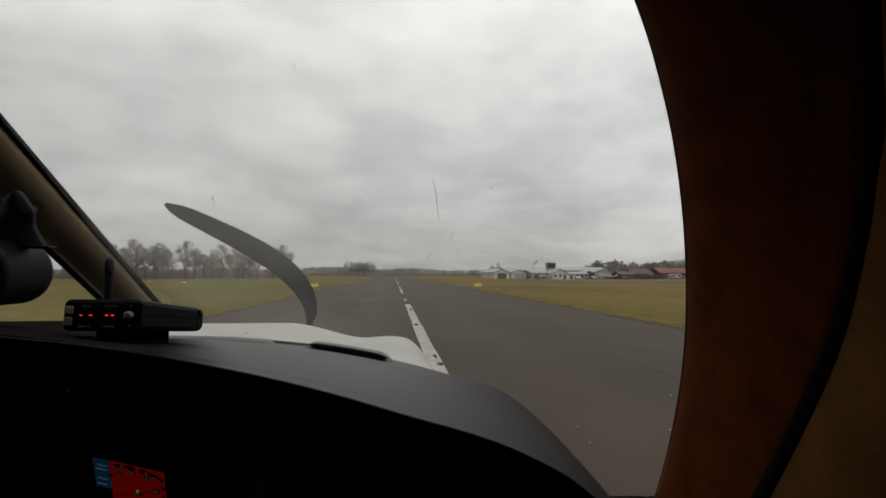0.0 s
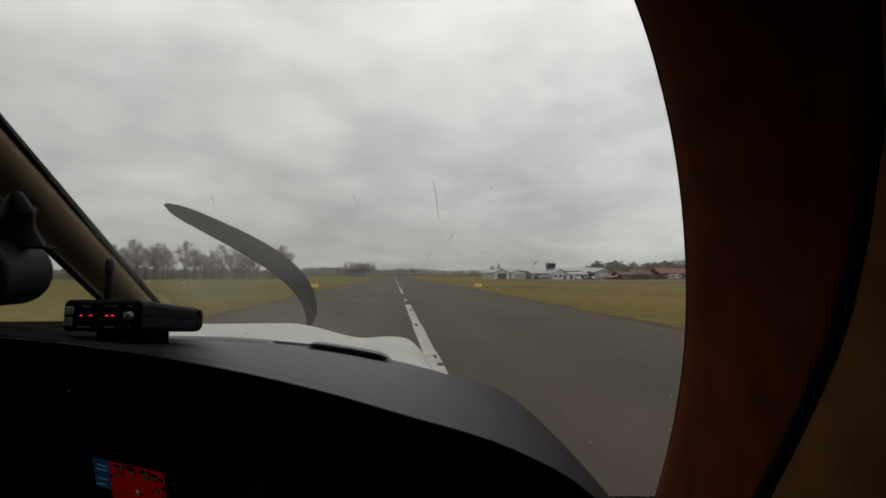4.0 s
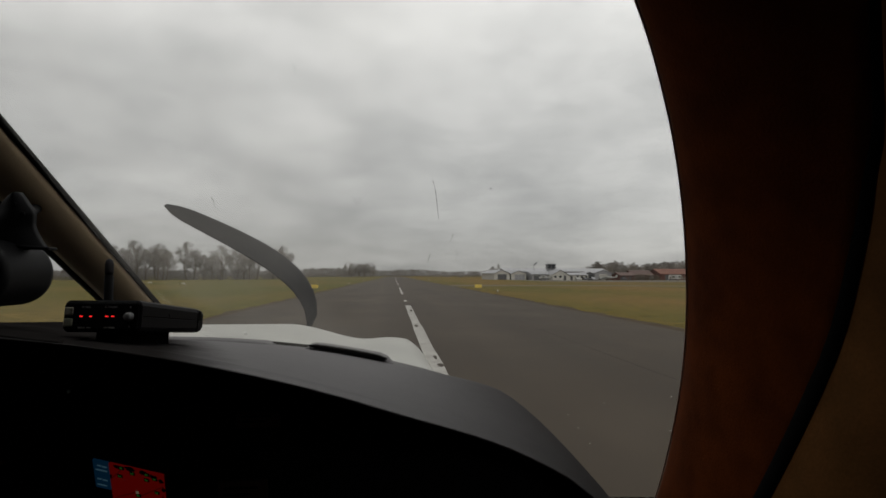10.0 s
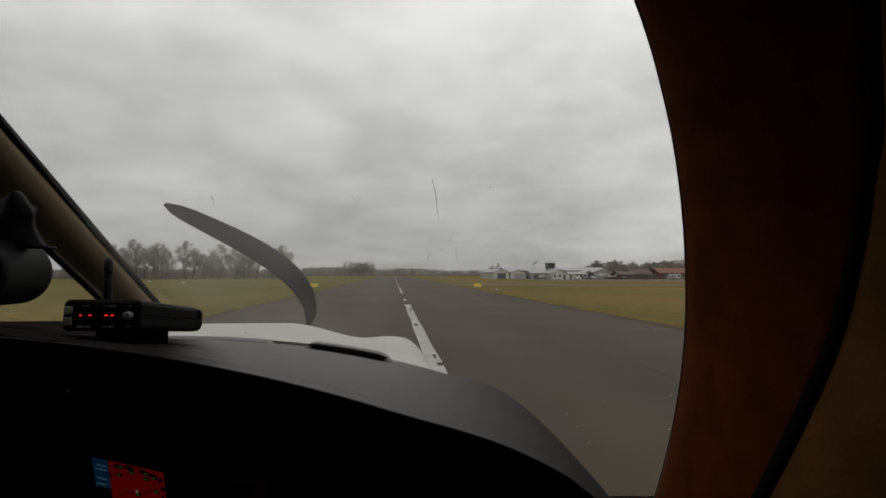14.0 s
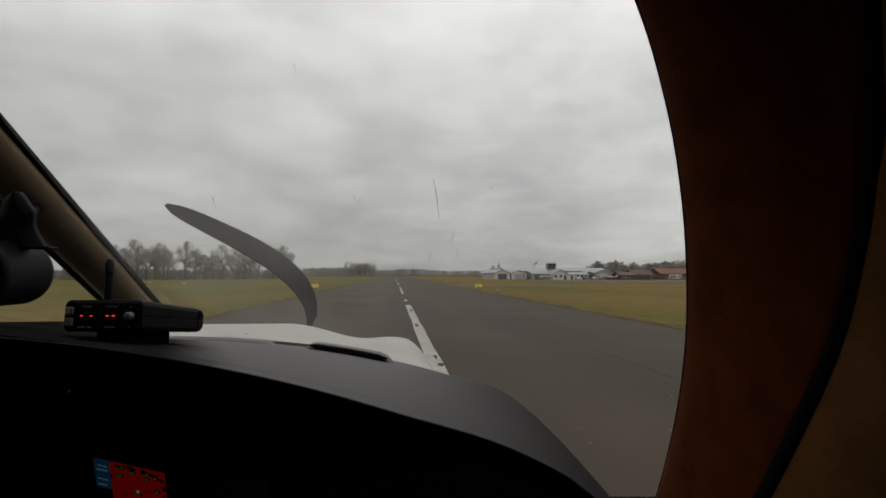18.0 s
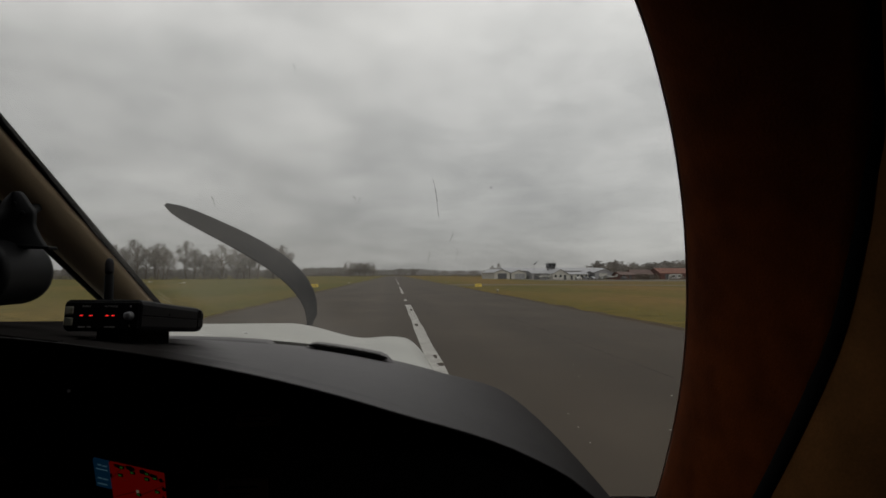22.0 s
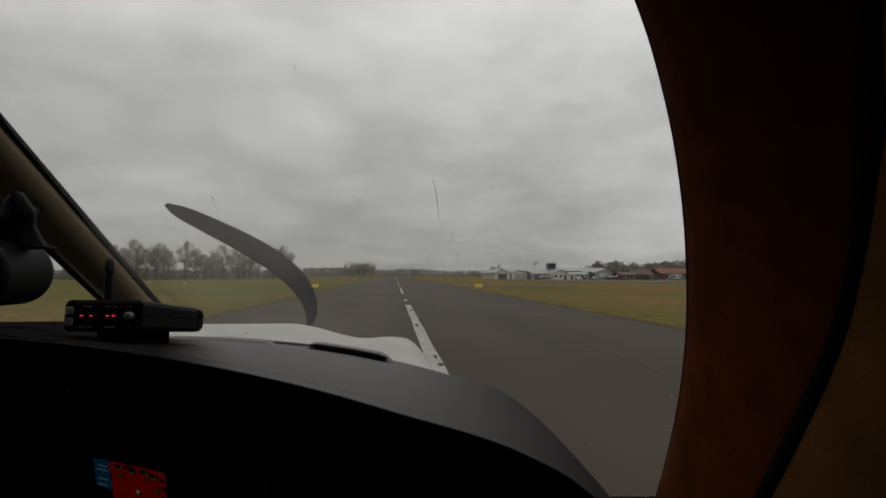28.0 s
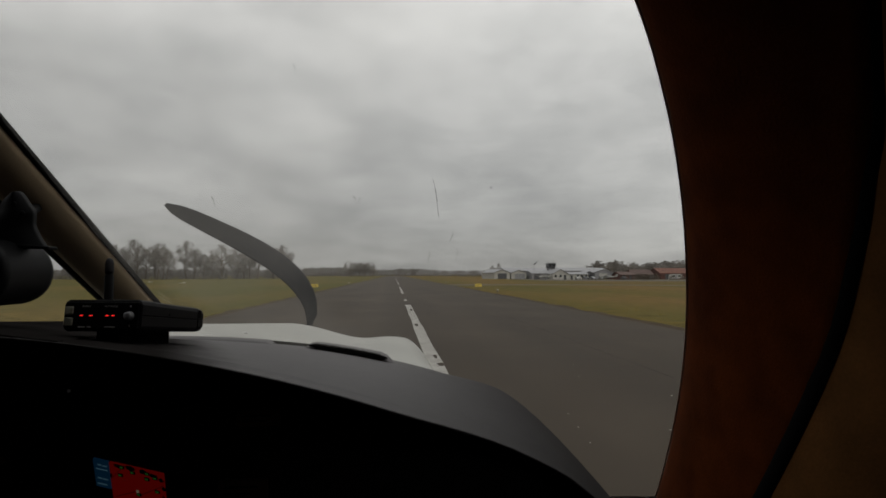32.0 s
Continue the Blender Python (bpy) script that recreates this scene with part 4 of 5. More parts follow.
def magnetic_compass():
    """A ball compass in a drum housing that hangs from a bracket on the centre post."""
    c = Vector((-0.3365, 0.510, -0.0008))
    ob = cabin_thing("magnetic_compass", pose(c.x, c.y, EYE + c.z - 0.03), "black magnetic compass hanging on the windscreen post", "compass")
    up = 0.03
    r = 0.0285
    bm = B()
    lathe(bm, [(r * 0.55, -0.037), (r * 0.86, -0.0365), (r * 0.97, -0.034), (r, -0.029), (r, 0.024), (r * 1.06, 0.027), (r * 1.06, 0.034), (r * 0.98, 0.037), (r * 0.8, 0.037)], 32, Matrix.Translation((0, 0, up)) @ pose(0, 0, 0, 90, 0, 0) )
    part("housing", bm, "black_plastic", ob, "round black compass housing", True)
    bm = B()
    lathe(bm, [(r * 0.85, 0.0), (r * 0.78, 0.004), (r * 0.4, 0.011), (r * 0.1, 0.013)], 24, Matrix.Translation((0, -0.033, up)) @ pose(0, 0, 0, 90, 0, 0))
    part("compass_bowl", bm, "dark_glass", ob, "dark glass bowl", True)
    bm = B()
    rows = []
    for z, x0, x1 in glide(((0.0200, -0.020, 0.0405), (0.0245, -0.018, 0.0370), (0.030, -0.022, 0.0335), (0.0395, -0.018, 0.0290), (0.046, -0.008, 0.0288), (0.0524, 0.0010, 0.0283), (0.060, 0.0035, 0.0235), (0.066, 0.0085, 0.0195), (0.0696, 0.0125, 0.0165)), 26):
        sh = -0.004
        rows.append([(x0 + sh, 0.005, up + z), ((x0 + x1) / 2 + sh, 0.002, up + z), (x1 + sh, 0.005, up + z)])
    shell(bm, rows, (0, 0.007, 0.001))
    part("bracket", bm, "black_plastic", ob, "black plastic bracket", True)
    bm = B()
    box(bm, (0.004, -0.001, up + 0.0225), (0.039, 0.013, up + 0.0252), 0.001, m=pose(0, 0, 0, 0, 4, 0))
    part("clamp", bm, "black_plastic", ob)
    bm = B()
    tube(bm, (0.014, 0.010, up + 0.050), (AC - c.x, 0.145, up + 0.0713), 0.005, 0.005, 10)
    part("stem", bm, "black_plastic", ob, "mounting stem to the post")
    for x, z in ((0.0115, 0.0590), (0.0190, 0.0505)):
        bm = B()
        lathe(bm, [(0.0022, 0), (0.002, 0.0012), (0.0004, 0.0016)], 10, Matrix.Translation((x, 0.003, up + z)) @ pose(0, 0, 0, 90, 0, 0))
        part("screw", bm, "black_plastic", ob)
    return ob


magnetic_compass()


def map_display():
    """The moving-map display in the panel, with a blue data field and a red map."""
    ob = cabin_thing("map_display", pose(-0.1848, 0.445, EYE - 0.1736, 21.1, 8.9, -12.8) @ Matrix.Diagonal((0.92, 1, 0.906, 1)), "lit map display with a red map and a blue data field", "display")
    bm = B()
    box(bm, (-0.042, -0.006, -0.048), (0.038, 0.003, 0.060), 0.003)
    part("bezel", bm, "black_panel", ob, "black bezel")
    bm = B()
    box(bm, (-0.0335, -0.0075, 0.0185), (-0.0205, -0.0055, 0.0455))
    part("data_field", bm, "map_blue", ob, "blue data field")
    bm = B()
    box(bm, (-0.0195, -0.0075, -0.030), (0.0265, -0.0055, 0.0455))
    m = part("map_field", bm, "map_red", ob, "red map picture")
    for x0, x1, z in ((-0.0295, -0.0265, 0.0405), (-0.0255, -0.0215, 0.0402), (-0.031, -0.0275, 0.0272), (-0.0265, -0.0222, 0.0270), (-0.0315, -0.0215, 0.0362), (-0.0315, -0.0235, 0.0215)):
        bm = B()
        box(bm, (x0, -0.0079, z), (x1, -0.0074, z + 0.0011))
        part("text_bar", bm, "map_text", ob)
    rnd = random.Random(8)
    for x, w, z in ((-0.012, 0.0050, 0.0440), (-0.001, 0.0060, 0.0446), (0.010, 0.0050, 0.0436), (0.0185, 0.0048, 0.0420), (0.0248, 0.0030, 0.0390), (0.0262, 0.0022, 0.0310), (0.0255, 0.0016, 0.0225), (-0.0185, 0.0012, 0.0330)):
        bm = B()
        rim = [bm.verts.new((x + 0.75 * w * (1 + rnd.uniform(-0.25, 0.25)) * math.cos(t), -0.00775, z + 0.0020 * (1 + rnd.uniform(-0.35, 0.35)) * math.sin(t))) for t in (2 * math.pi * i / 11 for i in range(11))]
        bm.faces.new(rim)
        part("map_border", bm, "rubber", ob, "dark border of the map picture")
    for x, z in ((-0.0105, 0.0352), (0.0005, 0.0405), (0.0125, 0.0372), (0.0205, 0.0268), (0.0130, 0.0425), (0.0195, 0.0398), (-0.0085, 0.0434), (0.0040, 0.0196)):
        bm = B()
        box(bm, (x - 0.0021, -0.00785, z - 0.0014), (x + 0.0021, -0.0074, z + 0.0016))
        tag = part("map_label", bm, "rubber", ob, "small dark map tag")
        for dx in (-0.0010, 0.0004):
            bm = B()
            box(bm, (x + dx - 0.0003, -0.0081, z - 0.0006), (x + dx + 0.0005, -0.0078, z + 0.0009))
            part("tag_bar", bm, "map_green", tag)
    for a, b in (((-0.019, 0.030), (-0.008, 0.043)), ((-0.017, 0.012), (0.001, 0.022)), ((0.006, 0.020), (0.026, 0.034)), ((0.002, 0.005), (0.024, 0.015))):
        bm = B()
        d = (Vector((b[0], 0, b[1])) - Vector((a[0], 0, a[1])))
        n = Vector((-d.z, 0, d.x)).normalized() * 0.0004
        q = [Vector((a[0], -0.0077, a[1])) - n, Vector((b[0], -0.0077, b[1])) - n, Vector((b[0], -0.0077, b[1])) + n, Vector((a[0], -0.0077, a[1])) + n]
        shell(bm, [q[:2], [q[3], q[2]]], (0, 0.0004, 0))
        part("map_line", bm, "map_dark", ob)
    bm = B()
    box(bm, (0.0022, -0.0080, 0.0215), (0.0042, -0.0074, 0.0238))
    part("aircraft_symbol", bm, "map_icon", ob, "small white own-position symbol")


map_display()


def placard(x, z, w, h):
    ob = cabin_thing("placard", pose(x, 0.455, EYE + z), "small dull brown placard on the black panel", "placard", "placards on the panel")
    bm = B()
    box(bm, (-w / 2, -0.003, -h / 2), (w / 2, 0.0005, h / 2), 0.0006)
    part("plate", bm, "placard", ob)
    for k in range(2):
        bm = B()
        box(bm, (-w * 0.38, -0.0034, h * (0.12 - 0.3 * k)), (w * (0.3 - 0.15 * k), -0.0028, h * (0.22 - 0.3 * k)))
        part("text_bar", bm, "rubber", ob)
    return ob


placard(-0.104, -0.1135, 0.033, 0.0125)
placard(-0.115, -0.168, 0.037, 0.016)


def switch_guard(x, z):
    ob = cabin_thing("panel_switch", pose(x, 0.455, EYE + z), "small red-tipped switch on the black panel", "switch", "switches on the panel")
    bm = B()
    lathe(bm, [(0.005, 0), (0.005, 0.002), (0.002, 0.003), (0.002, 0.012)], 10, pose(0, 0, 0, 90, 0, 0))
    part("stem", bm, "black_plastic", ob, smooth=True)
    bm = B()
    lathe(bm, [(0.001, 0.011), (0.0026, 0.013), (0.0026, 0.017), (0.001, 0.019)], 10, pose(0, 0, 0, 90, 0, 0))
    part("cap", bm, "brick", ob, "dull red cap", True)


for x, z in ((-0.283, -0.137), (-0.290, -0.146)):
    switch_guard(x, z)


def panel_screw(x, z):
    ob = cabin_thing("panel_screw", pose(x, 0.455, EYE + z), "small bright screw head in the black panel", "screw")
    bm = B()
    lathe(bm, [(0.0013, 0), (0.0013, 0.0008), (0.0006, 0.0012)], 10, pose(0, 0, 0, 90, 0, 0))
    part("head", bm, "metal", ob)


panel_screw(-0.2449, -0.0903)


# ---- runway markings, with wear and joints ----
def worn_bar(x0, x1, y0, y1, seed):
    """A painted line with ragged edges, in pieces that differ a little."""
    rnd = random.Random(seed)
    quads, y = [], y0
    ea, eb = x0, x1
    while y < y1 - 0.01:
        y2 = min(y1, y + 2.5)
        na, nb = x0 + rnd.uniform(-0.02, 0.02), x1 + rnd.uniform(-0.02, 0.02)
        quads.append([(ea, y), (eb, y), (nb, y2), (na, y2)])
        ea, eb, y = na, nb, y2
    return quads


k = 0
for y0 in (4.5 - 50 * i for i in range(-10, 4)):
    wide = 0.165 if y0 < 50 else 0.10
    flat_mark("centre_line_dash", worn_bar(RW_MID - wide, RW_MID + wide, y0, y0 + 30, k), "paint", "worn white centre line dash")
    k += 1
flat_mark("centre_line_dash", worn_bar(RW_MID - 0.13, RW_MID + 0.08, 39.7, 42.2, 77), "paint", "short worn rest of a white line")
for x, y, rx, ry in ((0.96, 11.6, 0.07, 0.22), (0.93, 12.7, 0.04, 0.3), (0.82, 20.6, 0.06, 0.5), (0.90, 29.5, 0.06, 0.9)):
    flat_mark("worn_spot", [[(x + rx * math.cos(a) * (1 + 0.2 * math.sin(3 * a)), y + ry * math.sin(a)) for a in (2 * math.pi * i / 12 for i in range(12))]], "asphalt", "bare spot in the paint", lift=0.009)
for y, w in ((12.6, 0.10), (60, 0.25), (-40, 0.3), (118, 0.3)):
    flat_mark("joint", [bar(RW_LEFT + 0.1, RW_RIGHT - 0.1, y, y + w)], "patch", "dark joint across the asphalt", lift=0.003, thick=0.002)
for x in (-4.2, 5.0):
    flat_mark("joint", [bar(x, x + 0.045, -300, 600)], "patch", "dark joint along the asphalt", lift=0.003, thick=0.002)
# the threshold behind: bars, number, chevrons
for i in range(4):
    for s in (-1, 1):
        x = RW_MID + s * (1.1 + 1.75 * i)
        flat_mark("threshold_bar", [bar(min(x, x + s * 0.95), max(x, x + s * 0.95), -262, -240)], "paint", "broad white threshold bar")


def digit(bars, x, y):
    flat_mark("runway_number", [bar(x + a, x + b, y + c, y + d) for a, b, c, d in bars], "paint", "large white runway digit")


digit([(0, 3, 8.1, 9), (2.3, 3, 5, 8.1), (0, 3, 4.1, 5), (0, 0.7, 0.9, 4.1), (0, 3, 0, 0.9)], RW_MID - 4.4, -226)
digit([(0, 3, 8.1, 9), (0, 0.7, 5, 8.1), (2.3, 3, 5, 8.1), (0, 3, 4.1, 5), (0, 0.7, 0.9, 4.1), (2.3, 3, 0.9, 4.1), (0, 3, 0, 0.9)], RW_MID + 1.4, -226)
for i in range(3):
    y = -275 - 12 * i
    flat_mark("chevron", [[(RW_MID - 4, y - 5), (RW_MID, y), (RW_MID, y + 1.2), (RW_MID - 4, y - 3.8)], [(RW_MID, y), (RW_MID + 4, y - 5), (RW_MID + 4, y - 3.8), (RW_MID, y + 1.2)]], "paint", "white chevron before the threshold")

# pale chips on the asphalt
rnd = random.Random(5)
bm = B()
for i in range(120):
    x, y = rnd.uniform(RW_MID + 1, RW_RIGHT), 4 + 36 * rnd.random() ** 1.6
    s = rnd.uniform(0.006, 0.019)
    pts = [(x + s * rnd.uniform(0.6, 1.4) * math.cos(a), y + s * rnd.uniform(0.6, 1.6) * math.sin(a), rw_z(x) + 0.008) for a in (0, 1.2, 2.5, 3.8, 5.1)]
    top = [bm.verts.new(p) for p in pts]
    low = [bm.verts.new((p[0], p[1], p[2] - 0.006)) for p in pts]
    bm.faces.new(top)
    for a in range(5):
        bm.faces.new((low[a], low[(a + 1) % 5], top[(a + 1) % 5], top[a]))
tagged(part("paint_chips", bm, "paint", road, "scattered pale chips"), kind="stuff")

# ragged dirty verges along both edges of the runway
for side, x0 in ((1, RW_RIGHT), (-1, RW_LEFT)):
    rnd = random.Random(60 + side)
    bm = B()
    rows = []
    y = -330.0
    while y < 640:
        w = 0.55 + rnd.uniform(-0.22, 0.28)
        rows.append([(x0 - side * (0.05 + rnd.uniform(0, 0.06)), y, 0.036), (x0 + side * w * 0.6, y, 0.030), (x0 + side * w, y, 0.012), (x0 + side * (w + 0.05), y, -0.04)])
        y += 1.2 if -20 < y < 120 else 6.0
    loft(bm, rows)
    part("verge", bm, "dirt", road, "ragged strip of dirt at the edge of the asphalt")

# tufts of grass on the verges
rnd = random.Random(91)
verts, faces = [], []
for i in range(16000):
    right = rnd.random() < 0.65
    y = 11 + 75 * rnd.random() ** 1.6
    off = 0.35 + 4.0 * rnd.random() ** 2.6
    x = RW_RIGHT + off if right else RW_LEFT - off
    if not right:
        y += 10
    hgt, wid = rnd.uniform(0.012, 0.05), rnd.uniform(0.010, 0.03)
    a = rnd.uniform(0, 6.283)
    lx, ly = rnd.uniform(-0.05, 0.05), rnd.uniform(-0.05, 0.05)
    z = ground_z(x, y) - 0.01
    n = len(verts)
    verts += [(x - wid * math.cos(a), y - wid * math.sin(a), z), (x + wid * math.cos(a), y + wid * math.sin(a), z), (x + lx, y + ly, z + hgt)]
    faces.append((n, n + 1, n + 2))
me = bpy.data.meshes.new("grass_tufts")
me.from_pydata(verts, [], faces)
me.materials.append(M["blades"])
tagged(new("grass_tufts", me), "short straw-coloured grass tufts along the runway", "grass", kind="stuff")

# taxiway from the runway to the hangars, and the fields and road before the threshold
bm = B()
loft(bm, [[(x, 96 + 0.14 * (x - 9) + w, ground_z(x, 0) + 0.03) for x in (9.7, 14, 20, 26, 32, 38, 44, 50, 56, 62, 70, 80)] for w in (0, 9)])
tagged(put("taxiway", bm, "taxi"), "pale asphalt taxiway leading to the hangars", "taxiway", kind="structure")
bm = B()
loft(bm, [[(x, y, ground_z(x, 0) + 0.03) for x in (50, 56, 62, 70, 80, 92, 120, 160)] for y in (185, 250)])
tagged(put("apron", bm, "taxi"), "pale asphalt apron before the hangars", "apron", kind="structure")
for nm, x0, x1, y0, y1, mat, lab in (("field", -300, 250, -900, -420, "field", "green sown field"), ("field", 30, 300, -400, -120, "field", "green sown field"), ("field", -400, -60, -400, -330, "soil", "brown bare field")):
    bm = B()
    n = 24
    xs_f = [x0 + (x1 - x0) * i / n for i in range(n + 1)]
    loft(bm, [[(x, y, ground_z(x, y) + 0.05) for x in xs_f] for y in (y0, (y0 + y1) / 2, y1)])
    tagged(put(nm, bm, mat), lab, "field", kind="structure")
bm = B()
loft(bm, [[(x, -410 + 0.05 * x + w, ground_z(x, 0) + 0.08) for x in range(-300, 301, 20)] for w in (0, 4)])
tagged(put("farm_road", bm, "taxi"), "narrow pale farm road before the airfield", "road", kind="structure")


# ---- airfield furniture ----
def words(body, size, mat, parent, m, label):
    """Flat lettering as a mesh part of a thing."""
    cu = bpy.data.curves.new("lettering", "FONT")
    cu.body, cu.size, cu.align_x, cu.extrude = body, size, "CENTER", size * 0.01
    t = new("lettering", cu)
    me = bpy.data.meshes.new_from_object(t.evaluated_get(bpy.context.evaluated_depsgraph_get()))
    bpy.data.objects.remove(t)
    me.materials.clear()
    me.materials.append(M[mat])
    o = new("lettering", me)
    o.parent = parent
    o.matrix_basis = m
    o["label"] = label
    return o


def yellow_sign(x, y):
    """A wedge-shaped sign whose sloping face looks down the runway."""
    ob = thing("runway_sign", (x, y, ground_z(x, y)), "small yellow wedge sign with black figures 1/2 in the grass", "sign", turn=8)
    bm = B()
    ob.scale = (0.74, 0.62, 0.60)
    side = [(-0.25, 0.0), (-0.10, 0.75), (0.0, 0.78), (0.35, 0.0)]
    g = loft(bm, [[(-0.7, a, c) for a, c in side], [(0.7, a, c) for a, c in side]], closed=True)
    bm.faces.new(g[0])
    bm.faces.new(g[1])
    body = part("sign_box", bm, "yellow", ob, "yellow sign wedge")
    words("1/2", 0.62, "rubber", ob, pose(0, -0.237, 0.16, 79, 0, 0), "black figures 1/2")
    bm = B()
    box(bm, (-0.76, -0.30, -0.03), (0.76, 0.40, 0.02), 0.01)
    part("base_plate", bm, "door_dark", ob, "dark base plate")


yellow_sign(12.9, 86.0)
yellow_sign(-11.8, 86.0)


def edge_light():
    ob = thing("runway_edge_light", (0, 0, 0), "small white runway edge light in the grass", "light", "lights along the runway")
    bm = B()
    lathe(bm, [(0.12, 0), (0.12, 0.03), (0.035, 0.05), (0.035, 0.2)], 10)
    part("stem", bm, "door_dark", ob)
    bm = B()
    lathe(bm, [(0.07, 0.19), (0.09, 0.23), (0.08, 0.3), (0.03, 0.34)], 10)
    part("lens", bm, "render_white", ob, "white glass lens", True)
    return ob


first = edge_light()
spots = [(s, y) for y in range(-240, 600, 60) for s in (RW_LEFT - 1.5, RW_RIGHT + 1.5)]
first.matrix_world = pose(spots[0][0], spots[0][1], 0)
for x, y in spots[1:]:
    copy_thing(first, pose(x, y, ground_z(x, y)))


def approach_light_box(x, y):
    ob = thing("glide_path_light", (x, y, ground_z(x, y)), "low white glide path light box on short legs", "light", "glide path lights")
    bm = B()
    box(bm, (-0.45, -0.6, 0.3), (0.45, 0.6, 0.62), 0.04)
    part("housing", bm, "render_white", ob)
    for s in (-0.2, 0.2):
        bm = B()
        lathe(bm, [(0.12, 0.0), (0.12, 0.03), (0.02, 0.05)], 12, Matrix.Translation((s, -0.6, 0.46)) @ pose(0, 0, 0, 90, 0, 0))
        part("lens", bm, "lamp", ob, "lit white lens")
    for s, t in ((-0.35, -0.5), (0.35, -0.5), (-0.35, 0.5), (0.35, 0.5)):
        bm = B()
        tube(bm, (s, t, 0), (s, t, 0.32), 0.04)
        part("leg", bm, "door_dark", ob)


for x in (-24, -18, 20, 27):
    approach_light_box(x, -190)


def white_marker(x, y, w=0.7):
    ob = thing("field_marker", (x, y, ground_z(x, y)), "low white marker board lying in the grass", "marker", "white markers in the grass")
    bm = B()
    loft(bm, [[(-w, -0.4, 0.0), (0, -0.4, 0.28), (w, -0.4, 0.0)], [(-w, 0.4, 0.0), (0, 0.4, 0.28), (w, 0.4, 0.0)]])
    box(bm, (-w, -0.4, -0.02), (w, 0.4, 0.004))
    part("board", bm, "render_white", ob)


for x, y in ((-62, 150), (-46, 128), (-33, 190)):
    white_marker(x, y)


# ---- buildings ----
def gable(name, x, y, w, d, eave, ridge, wall, roof, label, category, turn=0.0, door=None, windows=0, group="", along=False, over=0.35):
    """A building with a pitched roof; its front looks to -y. along: the ridge runs along the front."""
    z = ground_z(x, y)
    ob = thing(name, (x, y, z), label, category, group, turn)
    h = w / 2
    bm = B()
    if along:
        ends = [(-h, 0, 0), (-h, 0, eave), (-h, d / 2, ridge), (-h, d, eave), (-h, d, 0)]
        other = [(h, p[1], p[2]) for p in ends]
    else:
        ends = [(-h, 0, 0), (-h, 0, eave), (0, 0, ridge), (h, 0, eave), (h, 0, 0)]
        other = [(p[0], d, p[2]) for p in ends]
    g = loft(bm, [ends, other], closed=True)
    bm.faces.new(g[0])
    bm.faces.new(g[1])
    part("wall", bm, wall, ob)
    for s in (-1, 1):
        bm = B()
        if along:
            ya, yb = (d / 2, -over) if s < 0 else (d / 2, d + over)
            drop = (ridge - eave) * over / (d / 2)
            rows = [[(-h - over, ya, ridge + 0.03), (h + over, ya, ridge + 0.03)], [(-h - over, yb, eave - drop + 0.03), (h + over, yb, eave - drop + 0.03)]]
        else:
            drop = (ridge - eave) * over / h
            rows = [[(0, -over, ridge + 0.03), (0, d + over, ridge + 0.03)], [(s * (h + over), -over, eave - drop + 0.03), (s * (h + over), d + over, eave - drop + 0.03)]]
        shell(bm, rows, (0, 0, 0.14))
        part("roof", bm, roof, ob)
    if door:
        dx, dw, dh, mat = door
        bm = B()
        box(bm, (dx - dw / 2, -0.06, 0), (dx + dw / 2, 0.05, dh), 0.02)
        leaf = part("door", bm, mat, ob)
        for i in range(1, 4):
            bm = B()
            xx = dx - dw / 2 + dw * i / 4
            box(bm, (xx - 0.04, -0.10, 0), (xx + 0.04, -0.06, dh))
            part("door_rib", bm, "door_dark", leaf)
    for i in range(windows):
        xx = -h + w * (i + 0.5) / windows
        if door and abs(xx - door[0]) < door[1] / 2 + 0.7:
            continue
        bm = B()
        box(bm, (xx - 0.6, -0.05, 1.0), (xx + 0.6, 0.05, 2.2), 0.02)
        win = part("window", bm, "render_white", ob, "white framed window")
        bm = B()
        box(bm, (xx - 0.5, -0.07, 1.1), (xx + 0.5, -0.045, 2.1))
        part("pane", bm, "dark_glass", win)
    return ob


HY = 262.0
gable("hangar", 50.6, HY, 7.6, 20, 3.0, 4.5, "render_white", "sheet", "white gabled hangar with a dark sliding door", "hangar", 8, (0, 4.4, 2.6, "door_dark"), 0, "hangars")
gable("hangar", 59.0, HY + 2, 7.6, 20, 2.9, 4.3, "render_white", "sheet", "white gabled hangar with pale closed doors", "hangar", 8, (0.5, 5.2, 2.5, "sheet"), 0, "hangars")
gable("hangar", 85.0, HY + 26, 56, 16, 4.2, 5.8, "sheet", "sheet", "long low hangar with a grey sheet roof", "hangar", 5, (6, 8, 3, "sheet"), 8, "hangars", along=True)
gable("workshop", 69.0, HY - 1, 9, 12, 2.7, 4.0, "sheet", "sheet", "grey low workshop with a sheet roof", "building", 6, (-2, 3, 2.4, "door_dark"), 4, along=True)
gable("clubhouse", 76.8, HY - 6, 7.4, 14, 2.7, 4.7, "render_white", "sheet", "white gabled clubhouse with dark windows", "building", 6, (2.2, 1.2, 2.1, "door_dark"), 3)
gable("annex", 85.6, HY - 4, 10.5, 9, 2.4, 3.4, "render_white", "sheet", "low white annex with a row of windows", "building", 5, (-3, 1.1, 2.0, "door_dark"), 5, along=True)
gable("shed", 93.0, HY + 1, 5.5, 9, 2.8, 3.8, "door_dark", "sheet", "dark open-fronted shed with a sheet roof", "shed", 5, (0, 3.6, 2.4, "dark_glass"), 0)
gable("shed", 100.2, HY + 2, 11, 16, 3.0, 4.8, "sheet", "sheet", "grey gabled sheet metal shed", "shed", 5, (0, 4, 3, "render_white"), 0)
